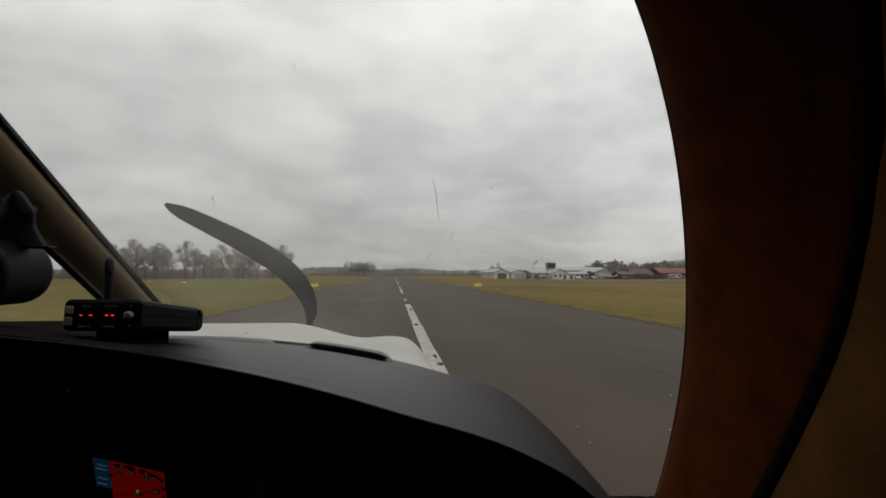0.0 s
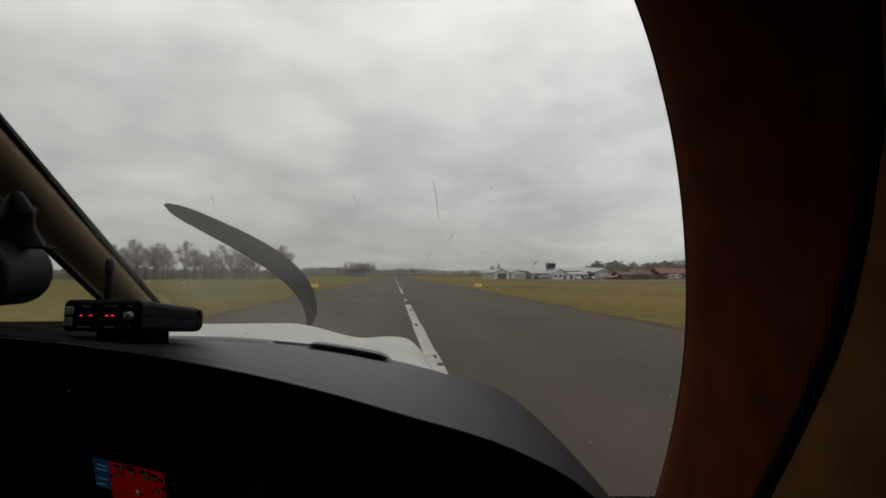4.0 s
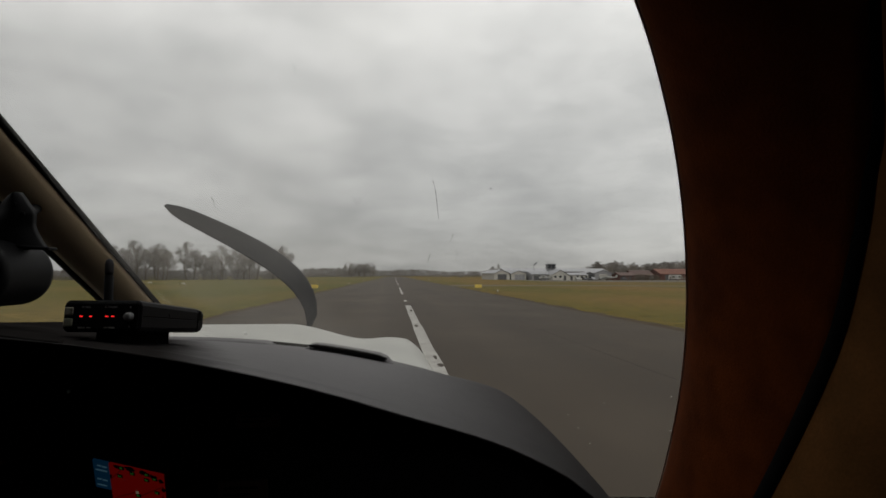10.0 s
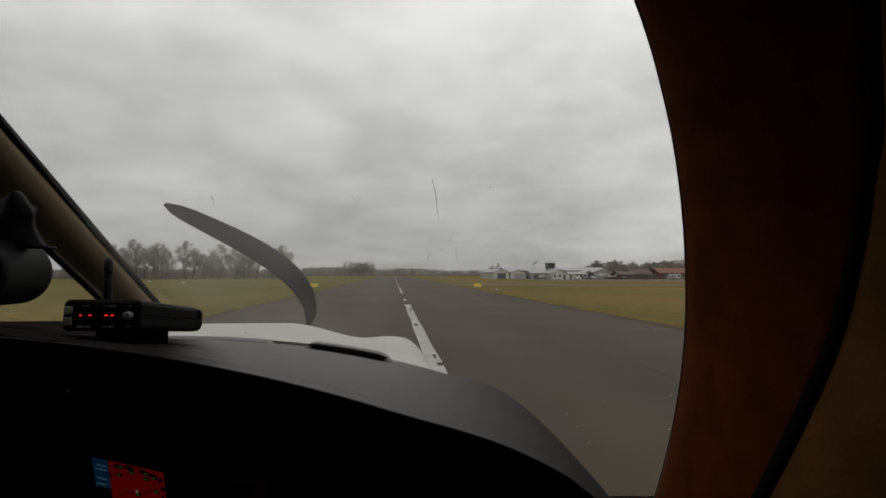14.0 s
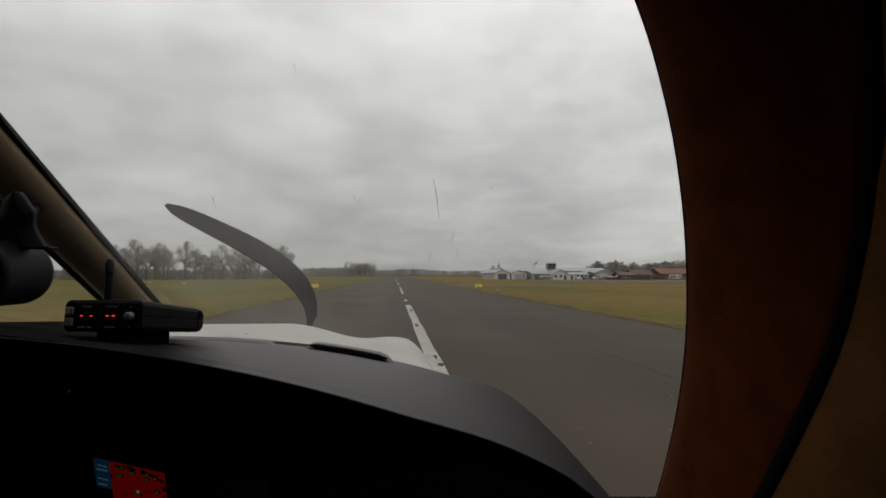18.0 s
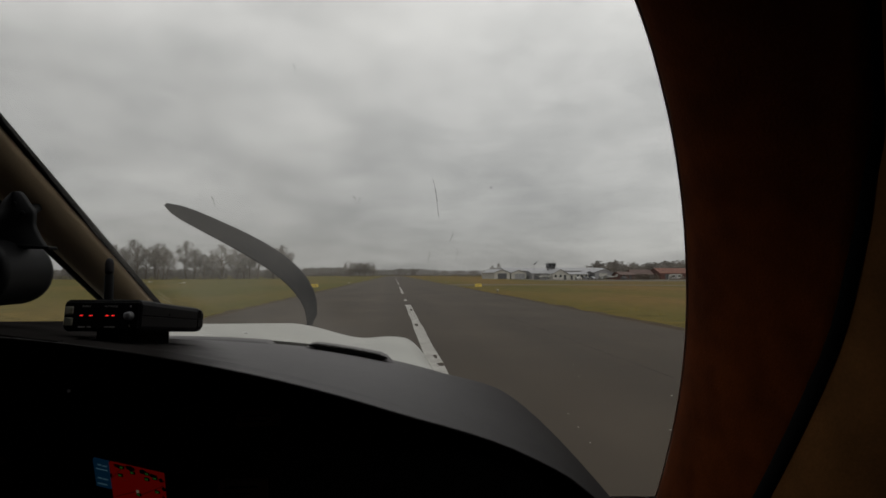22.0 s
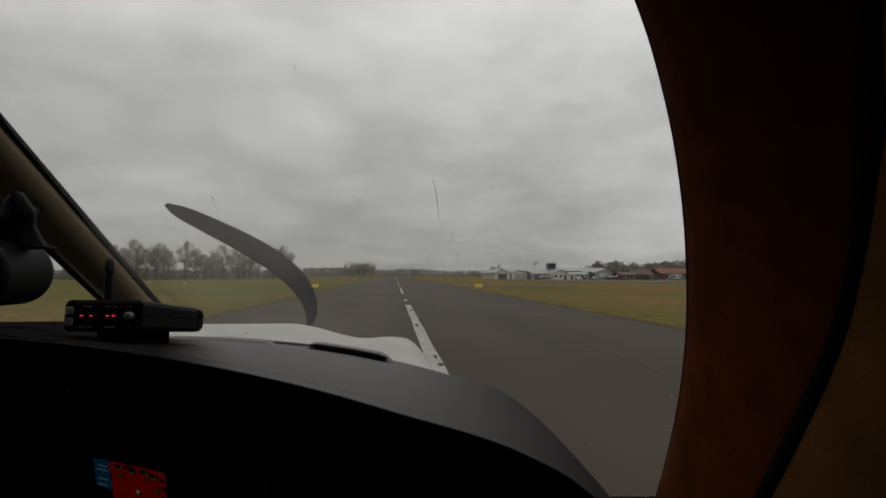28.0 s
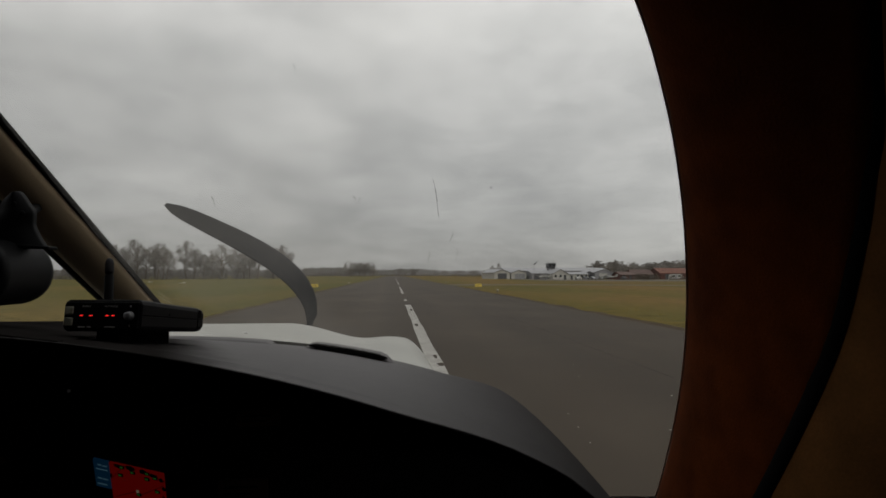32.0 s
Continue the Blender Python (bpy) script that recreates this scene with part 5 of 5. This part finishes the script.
gable("shed", 107.9, HY - 8, 7.4, 7, 2.2, 3.5, "brick", "brown_tile", "low red-brown wooden shed with a brown roof", "shed", 10, (1.6, 1.1, 2.0, "door_dark"), 2, along=True)
gable("house", 119.6, HY + 1, 10.6, 9, 2.4, 4.6, "brick", "brown_tile", "red-brown brick house with a brown tiled roof", "house", 4, (-2, 1.1, 2.1, "door_dark"), 3, along=True)
gable("barn", 135.0, HY - 1, 16, 12, 2.9, 5.3, "brick", "tile", "long brick barn with an orange-red tiled roof", "barn", 4, (-3.5, 4.0, 2.4, "door_dark"), 4, along=True)


def control_tower(x, y):
    ob = thing("control_tower", (x, y, ground_z(x, y)), "squat grey control tower with a dark glazed cabin and aerials", "tower")
    bm = B()
    box(bm, (-1.7, -1.7, 0), (1.7, 1.7, 5.6), 0.05)
    shaft = part("shaft", bm, "sheet", ob, "grey tower shaft")
    for z in (2.2, 4.2):
        bm = B()
        box(bm, (-0.5, -1.76, z), (0.5, -1.68, z + 0.9), 0.02)
        part("window", bm, "dark_glass", shaft)
    bm = B()
    box(bm, (-2.2, -2.2, 5.45), (2.2, 2.2, 5.65), 0.04)
    part("gallery", bm, "door_dark", ob, "dark gallery floor")
    corners = ((-1, -1), (1, -1), (1, 1), (-1, 1))
    for i, (s, t) in enumerate(corners):
        u, v = corners[(i + 1) % 4]
        bm = B()
        for z in (6.1, 6.5):
            tube(bm, (s * 2.15, t * 2.15, z), (u * 2.15, v * 2.15, z), 0.03, n=5)
        for k in range(5):
            px, py = s * 2.15 + (u - s) * 2.15 * k / 4, t * 2.15 + (v - t) * 2.15 * k / 4
            tube(bm, (px, py, 5.65), (px, py, 6.5), 0.03, n=5)
        part("railing", bm, "door_dark", ob)
        bm = B()
        shell(bm, [[(s * 1.65, t * 1.65, 5.65), (u * 1.65, v * 1.65, 5.65)], [(s * 1.95, t * 1.95, 7.5), (u * 1.95, v * 1.95, 7.5)]], (-0.03 * (s + u), -0.03 * (t + v), 0))
        part("cabin_pane", bm, "dark_glass", ob, "dark slanted glazing")
        bm = B()
        tube(bm, (s * 1.67, t * 1.67, 5.65), (s * 1.97, t * 1.97, 7.5), 0.08, n=6)
        part("mullion", bm, "sheet", ob)
        bm = B()
        tube(bm, ((s + u) * 0.835, (t + v) * 0.835, 5.65), ((s + u) * 0.985, (t + v) * 0.985, 7.5), 0.07, n=6)
        part("mullion", bm, "sheet", ob)
    bm = B()
    box(bm, (-2.15, -2.15, 7.5), (2.15, 2.15, 7.8), 0.06)
    part("roof", bm, "door_dark", ob, "dark flat roof")
    for x0, y0, h in ((-1.8, -1, 0.9), (1.5, 1, 1.3), (0, 0, 0.8), (0.9, -1.5, 0.6), (-0.8, 1.2, 0.7)):
        bm = B()
        tube(bm, (x0, y0, 7.8), (x0, y0, 7.8 + h), 0.06, 0.04, 6)
        part("aerial", bm, "door_dark", ob)
    return ob


control_tower(76.2, HY + 8)


def windsock(x, y, h):
    """A windsock on a thin pole, filled by a light wind."""
    ob = thing("windsock", (x, y, ground_z(x, y)), "dark windsock on a thin pole beside the control tower", "windsock")
    bm = B()
    tube(bm, (0, 0, 0), (0, 0, h), 0.09, 0.05, 8)
    part("pole", bm, "door_dark", ob, "thin dark pole")
    bm = B()
    rows = []
    for k in range(6):
        u = k / 5
        c = Vector((0.25 + 1.5 * u, 0, h - 0.35 + 1.5 * u))
        r = 0.30 - 0.17 * u
        rows.append([c + Vector((-0.7 * r * math.cos(t), r * math.sin(t), 0.7 * r * math.cos(t))) for t in (2 * math.pi * i / 12 for i in range(12))])
    loft(bm, rows, closed=True)
    part("sock", bm, "door_dark", ob, "dull dark cloth sock", True)
    bm = B()
    for i in range(12):
        p, q = rows[0][i], rows[0][(i + 1) % 12]
        tube(bm, p, q, 0.03, n=5)
    tube(bm, (0, 0, h - 0.35), (0.25, 0, h - 0.35), 0.04, n=6)
    part("hoop", bm, "door_dark", ob, "dark wire hoop")


def parked_car(x, y, turn, mat, label):
    ob = thing("car", (x, y, ground_z(x, y)), label, "car", "parked cars", turn)
    bm = B()
    side = [(-2.1, 0.3), (-2.1, 0.8), (-1.3, 0.92), (-0.7, 1.42), (0.8, 1.45), (1.6, 0.95), (2.1, 0.85), (2.1, 0.3)]
    g = loft(bm, [[(x0, -0.85, z) for x0, z in side], [(x0, 0.85, z) for x0, z in side]], closed=True)
    bm.faces.new(g[0])
    bm.faces.new(g[1])
    part("body", bm, mat, ob)
    for s in (-0.86, 0.86):
        bm = B()
        shell(bm, [[(-1.1, s, 0.95), (1.35, s, 0.98)], [(-0.65, s, 1.36), (0.75, s, 1.38)]], (0, 0.01 if s > 0 else -0.01, 0))
        part("side_window", bm, "dark_glass", ob)
        for wx in (-1.3, 1.3):
            bm = B()
            tube(bm, (wx, s - 0.1, 0.32), (wx, s + 0.1, 0.32), 0.32, n=14)
            part("wheel", bm, "tyre", ob)


rnd = random.Random(11)
for i, (x, y) in enumerate(((83, HY - 12), (86.5, HY - 12), (90, HY - 11), (94, HY - 12), (98, HY - 11), (104, HY - 13))):
    parked_car(x, y, rnd.uniform(60, 110), ("white", "door_dark", "sheet", "white", "brick", "door_dark")[i], ("white", "dark grey", "silver", "white", "dark red", "dark grey")[i] + " car parked by the clubhouse")


def parked_plane(x, y, turn):
    ob = thing("light_aircraft", (x, y, ground_z(x, y)), "small white high-wing aeroplane parked on the grass", "aeroplane", "parked aeroplanes", turn)
    bm = B()
    rows = []
    for yy, r, zc in ((2.6, 0.2, 1.1), (2.3, 0.45, 1.1), (1.2, 0.6, 1.15), (-0.6, 0.65, 1.25), (-2.2, 0.35, 1.3), (-4.6, 0.12, 1.4)):
        rows.append([(r * 0.85 * math.cos(a), yy, zc + r * math.sin(a)) for a in (2 * math.pi * i / 12 for i in range(12))])
    g = loft(bm, rows, closed=True)
    bm.faces.new(g[0])
    bm.faces.new(g[-1])
    part("fuselage", bm, "white", ob, smooth=True)
    bm = B()
    box(bm, (-5.4, -0.6, 1.9), (5.4, 0.9, 2.05), 0.06)
    part("wing", bm, "white", ob)
    bm = B()
    box(bm, (-1.7, -4.7, 1.45), (1.7, -3.9, 1.52), 0.02)
    part("tailplane", bm, "white", ob)
    bm = B()
    loft(bm, [[(-0.04, -4.9, 1.4), (-0.04, -3.7, 1.45), (-0.04, -4.4, 2.6), (-0.04, -5.0, 2.6)], [(0.04, -4.9, 1.4), (0.04, -3.7, 1.45), (0.04, -4.4, 2.6), (0.04, -5.0, 2.6)]], closed=True)
    bm.faces.new([v for v in bm.verts][:4])
    bm.faces.new([v for v in bm.verts][4:])
    part("fin", bm, "white", ob)
    for wx, wy in ((0, 1.9), (-1.1, -0.2), (1.1, -0.2)):
        bm = B()
        tube(bm, (wx - 0.07, wy, 0.2), (wx + 0.07, wy, 0.2), 0.2, n=12)
        tube(bm, (wx, wy, 0.2), (wx * 0.4, wy, 1.0), 0.04, n=6)
        part("wheel", bm, "tyre", ob)


for x, y, a in ((95.5, HY - 14, 70), (66, HY - 16, 120), (75, -150, 60), (92, -146, 80)):
    parked_plane(x, y, a)
windsock(68.3, HY + 10, 7.6)


def caravan(x, y, turn):
    """A white touring caravan with a rounded roof, side windows, a door, two wheels and a drawbar."""
    ob = thing("caravan", (x, y, ground_z(x, y)), "white caravan with dark windows parked before the barn", "caravan", "", turn)
    side = [(-2.7, 0.45), (-2.85, 1.1), (-2.6, 2.1), (-2.2, 2.45), (2.1, 2.5), (2.5, 2.25), (2.75, 1.2), (2.6, 0.45)]
    bm = B()
    loft(bm, [[Vector((px, w, pz)) for px, pz in side] for w in (-1.05, 1.05)], closed=True)
    for w in (-1.05, 1.05):
        bm.faces.new([bm.verts.new((px, w, pz)) for px, pz in (side if w < 0 else side[::-1])])
    part("body", bm, "render_white", ob)
    for x0, x1 in ((-2.1, -0.9), (0.9, 2.0)):
        bm = B()
        box(bm, (x0, -1.08, 1.25), (x1, -1.04, 1.95), 0.01)
        part("window", bm, "dark_glass", ob, "dark side window")
    bm = B()
    box(bm, (-0.45, -1.08, 0.55), (0.25, -1.04, 2.2), 0.01)
    part("door", bm, "sheet", ob, "pale grey door")
    for w in (-0.95, 0.95):
        bm = B()
        tube(bm, (0, w - 0.09, 0.33), (0, w + 0.09, 0.33), 0.33, n=14)
        part("wheel", bm, "tyre", ob)
    bm = B()
    tube(bm, (-2.6, 0, 0.5), (-3.8, 0, 0.45), 0.06, n=6)
    tube(bm, (-3.6, 0, 0.0), (-3.6, 0, 0.5), 0.05, n=6)
    part("drawbar", bm, "metal", ob)


caravan(128.9, HY - 12, 6)


# ---- trees ----
def tree_mesh(seed, h, spread, twigs, low=0.3):
    """A bare broad-crowned tree: a trunk that forks into limbs, each with boughs that reach the rim of a domed crown, and fine twigs with gaps."""
    rnd = random.Random(seed)
    wood, twigs_on = B(), []
    mid, rx, rz = h * (low + 0.98) / 2, h * 0.31 * spread, h * (0.98 - low) / 2

    def crown_point(a, rise, reach):
        """A place in the crown: a turn round the trunk, a rise from -1 to 1, and how far out."""
        out = math.sqrt(max(0.0, 1 - rise * rise)) * reach
        return Vector((rx * out * math.cos(a), rx * out * math.sin(a), mid + rz * rise * (0.55 + 0.45 * reach)))

    def bough(p, q, r0, r1, n, sides, sag):
        """A bent stick from p to q; returns its nodes."""
        nodes, side = [p.copy()], Vector((rnd.uniform(-1, 1), rnd.uniform(-1, 1), 0.0)) * (q - p).length * 0.10
        for k in range(1, n + 1):
            u = k / n
            c = p.lerp(q, u) + side * math.sin(math.pi * u) + Vector((0, 0, sag * (q - p).length * math.sin(math.pi * u)))
            tube(wood, nodes[-1], c, r0 + (r1 - r0) * (k - 1) / n, r0 + (r1 - r0) * u, sides, caps=False)
            nodes.append(c)
        return nodes

    top = Vector((rnd.uniform(-0.02, 0.02) * h, rnd.uniform(-0.02, 0.02) * h, h * 0.80))
    stem = bough(Vector((0, 0, 0)), top, h * 0.021, h * 0.004, 8, 7, 0.0)
    limbs = 11
    for i in range(limbs):
        a = 2.4 * i + rnd.uniform(-0.4, 0.4)
        rise = -0.75 + 1.6 * (i + 0.5) / limbs
        start = stem[min(7, 2 + int(5 * (i + 0.5) / limbs))]
        end = crown_point(a, rise, rnd.uniform(0.55, 0.75))
        nodes = bough(start, end, h * 0.0085, h * 0.0035, 4, 5, 0.06)
        for j in range(6):
            tip = crown_point(a + rnd.gauss(0, 0.55), max(-0.95, min(0.98, rise + rnd.gauss(0.10, 0.30))), rnd.uniform(0.82, 1.05))
            sub = bough(rnd.choice(nodes[2:]), tip, h * 0.0034, h * 0.0012, 3, 3, 0.05)
            twigs_on += [(x, (tip - start).normalized()) for x in sub[1:]] + [(tip, (tip - start).normalized())]
    verts, faces = [], []
    for i in range(twigs):
        p, way = rnd.choice(twigs_on)
        p = p + Vector((rnd.gauss(0, 1), rnd.gauss(0, 1), rnd.gauss(0, 0.8))) * 0.030 * h
        d = (way + Vector((rnd.gauss(0, 1), rnd.gauss(0, 1), rnd.gauss(0.15, 0.9))) * 0.75).normalized()
        l = rnd.uniform(0.025, 0.060) * h
        t = d.orthogonal().normalized() * rnd.uniform(0.0008, 0.0017) * h
        verts += [p - t, p + t, p + d * l]
        faces.append((3 * i, 3 * i + 1, 3 * i + 2))
    crown = bpy.data.meshes.new("crown")
    crown.from_pydata([tuple(v) for v in verts], [], faces)
    crown.materials.append(M["twig"])
    return wood, crown


kinds = []
for seed, h, spread, twigs, low in ((1, 12.5, 1.1, 9000, 0.24), (2, 13.5, 0.95, 9000, 0.28), (3, 11.0, 1.2, 9000, 0.20), (4, 13.0, 0.85, 8000, 0.30), (5, 9.0, 1.25, 7000, 0.08)):
    wood, crown = tree_mesh(seed, h, spread, twigs, low)
    t = thing("tree", (0, 0, 0), "bare winter tree with a fine grey-brown crown", "tree", "trees beside the airfield")
    part("trunk", wood, "bark", t)
    c = new("crown", crown)
    c.parent = t
    kinds.append((t, h))
used = set()


def plant(x, y, kind, size=1.0, turn=0.0, label=""):
    t, h = kinds[kind]
    m = pose(x, y, ground_z(x, y) - 0.1, 0, 0, turn)
    if kind in used:
        t = copy_thing(t, m)
    else:
        used.add(kind)
        t.matrix_basis = m
    t.scale = (size, size, size)
    return t


rnd = random.Random(21)
# the row beyond the left side of the runway
row = [(-124, 0, 1.0), (-117, 3, .95), (-111, 1, 1.1), (-106, 1, 1.0), (-100, 3, 1.05), (-95, 0, 1.0), (-90, 1, 1.0), (-85, 3, 0.95), (-80, 0, 0.85), (-76, 2, 0.9), (-71, 2, 1.0), (-67, 1, 0.9), (-62, 2, 0.95), (-57, 3, .75), (-53, 0, .9), (-49, 2, .95), (-46, 1, .9), (-114, 2, 1.0), (-103, 2, 1.05), (-98, 0, .95), (-92, 2, 1.0), (-83, 2, 0.85), (-73, 0, 0.8), (-64, 0, 0.85), (-60, 0, .8), (-51, 1, .8), (-129, 1, 1.0)]
for x, k, s in row:
    plant(x * 1.02, 252 + rnd.uniform(-9, 9), k, 1.18 * s * rnd.uniform(0.85, 1.12), rnd.uniform(0, 360))
for i in range(26):
    plant(rnd.uniform(-190, -47), 272 + rnd.uniform(-6, 12), 4, rnd.uniform(0.32, 0.62), rnd.uniform(0, 360))
# a clump farther down the runway
for i in range(15):
    plant(-44 + rnd.uniform(0, 26), 505 + rnd.uniform(-9, 9), rnd.choice((2, 4, 0)), rnd.uniform(0.98, 1.14), rnd.uniform(0, 360))
# trees behind the hangars and houses
for i in range(34):
    plant(rnd.uniform(122, 200), HY + rnd.uniform(62, 110), rnd.choice((0, 1, 2, 3)), rnd.uniform(0.55, 0.85), rnd.uniform(0, 360))
for x, y, k, s in ((58, HY + 66, 1, 0.55), (88, HY + 70, 3, .5), (118, HY + 28, 2, .5), (140, HY + 22, 0, .6), (110, HY + 34, 4, 0.6)):
    plant(x, y, k, s, rnd.uniform(0, 360))
plant(62, HY + 70, 3, 0.75, 40).scale = (0.34, 0.34, 0.74)
# shrubs before the houses
for i in range(16):
    plant(104 + rnd.uniform(0, 34), HY - 15 + rnd.uniform(-6, 4), 4, rnd.uniform(0.16, 0.34), rnd.uniform(0, 360))
# the row along the farm road before the airfield
for i in range(12):
    plant(60 + i * 11 + rnd.uniform(-3, 3), -396 + rnd.uniform(-3, 3), rnd.choice((0, 1, 3)), rnd.uniform(0.9, 1.2), rnd.uniform(0, 360))


# ---- far woods round the horizon, and hedges ----
def woods(name, label, spots, mat, clumps=120):
    """Many uneven crowns, each of small leaf-like pieces."""
    rnd = random.Random(len(spots))
    verts, faces = [], []
    for x, y, h, w in spots:
        z = ground_z(x, y)
        for i in range(clumps):
            u = rnd.random()
            rr = w * math.sqrt(rnd.random() * (1 - 0.92 * u * u))
            a = rnd.uniform(0, 6.283)
            c = Vector((x + rr * math.cos(a), y + rr * math.sin(a), z + h * (0.02 + 0.93 * u)))
            s = h * rnd.uniform(0.025, 0.065)
            k = len(verts)
            for j in range(4):
                b = rnd.uniform(0, 6.283)
                verts.append((c.x + s * math.cos(b), c.y + s * math.sin(b) * 0.6, c.z + rnd.uniform(-1, 1) * s * 0.8))
            faces += [(k, k + 1, k + 2), (k, k + 2, k + 3), (k + 1, k + 2, k + 3)]
    me = bpy.data.meshes.new(name)
    me.from_pydata(verts, [], faces)
    me.materials.append(M[mat])
    return tagged(new(name, me), label, "woods", kind="stuff")


rnd = random.Random(31)
spots = []
for i in range(2600):
    a = rnd.uniform(-75, 75)
    d = 820 + rnd.uniform(0, 160) + 120 * math.sin(a * 0.11) + 60 * math.sin(a * 0.31)
    x, y = d * math.sin(radians(a)) , d * math.cos(radians(a))
    spots.append((x, y, rnd.uniform(9.0, 11.6) + 1.3 * math.sin(a * 0.7), rnd.uniform(4, 8)))
woods("far_woods", "grey-brown winter woods along the horizon", spots, "woods")
spots = []
for i in range(900):
    a = rnd.uniform(75, 285)
    d = 1100 + rnd.uniform(0, 200)
    spots.append((d * math.sin(radians(a)), d * math.cos(radians(a)), rnd.uniform(9, 16), rnd.uniform(7, 14)))
woods("far_woods", "grey-brown winter woods round the airfield", spots, "woods", 16)
spots = []
for i in range(620):
    x = rnd.uniform(150, 420)
    spots.append((x, HY + 120 + rnd.uniform(0, 60), rnd.uniform(9, 12) + 1.5 * math.sin(x * 0.13), rnd.uniform(3, 5)))
woods("wood_edge", "dark mixed wood behind the houses", spots, "woods")
spots = [(x, 560 + rnd.uniform(0, 20) + 0.1 * x, rnd.uniform(2, 4.5), rnd.uniform(2, 4)) for x in [rnd.uniform(-330, 120) for _ in range(420)]]
woods("hedge", "low brown hedge across the far fields", spots, "woods")
spots = [(rnd.uniform(-200, -44), 268 + rnd.uniform(-3, 6), rnd.uniform(2.2, 5.2), rnd.uniform(1, 2.5)) for _ in range(420)]
woods("hedge", "brown hedge and scrub under the tree row", spots, "woods")
spots = [(rnd.uniform(109.5, 121), HY - 13 + rnd.uniform(-1.5, 1.5), rnd.uniform(1.6, 3.0), rnd.uniform(0.7, 1.3)) for _ in range(60)]
woods("hedge", "dense dark thicket before the brick house", spots, "bark")


# ---- smears on the windscreen ----
def smear(a, b, width, label="thin dark insect smear"):
    """A thin streak on the glass between two places given as parts of the screen's width and height."""
    bm = B()
    rows = []
    n = 8
    for k in range(n + 1):
        u = k / n
        c = glass_at(a[0] + (b[0] - a[0]) * u + 0.0012 * math.sin(5 * u), a[1] + (b[1] - a[1]) * u)
        e = 0.42 * width * (0.25 + 0.75 * math.sin(math.pi * min(1, 0.1 + u * 0.9)))
        rows.append([c + Vector((-e, 0, 0)), c + Vector((e, 0, 0))])
    shell(bm, rows, (0, -0.0006, -0.0006))
    apart("smear", bm, "smear", label, parent=None)


def glass_at(rx, rz):
    """The place on the windscreen in the direction (rx, 1, rz) from the eye, just inside the glass."""
    best, place = 1e9, None
    for i in range(len(half) - 1):
        for j in range(12):
            a, b, c, d = half[i][j], half[i][j + 1], half[i + 1][j + 1], half[i + 1][j]
            n = (b - a).cross(d - a)
            way = Vector((rx, 1, rz))
            k = a.dot(n) / way.dot(n)
            p = way * k
            mid = (a + b + c + d) / 4
            dist = (p - mid).length
            if dist < best:
                best, place = dist, p
    return place * 0.995


smear((0.0688, 0.1640), (0.0809, 0.0954), 0.0011)
smear((0.1042, 0.0713), (0.1001, 0.0531), 0.0003)
smear((-0.0727, 0.1340), (-0.0638, 0.1181), 0.0004)
smear((-0.0589, 0.1342), (-0.0628, 0.1201), 0.0003)
smear((0.1717, 0.1522), (0.1748, 0.1492), 0.0009)
smear((0.0629, 0.0349), (0.0609, 0.0189), 0.0003)
smear((0.1102, 0.0411), (0.1133, 0.0230), 0.0003)
smear((-0.1786, 0.3666), (-0.1725, 0.3486), 0.0003)
smear((-0.3136, 0.1292), (-0.3058, 0.1117), 0.0004)
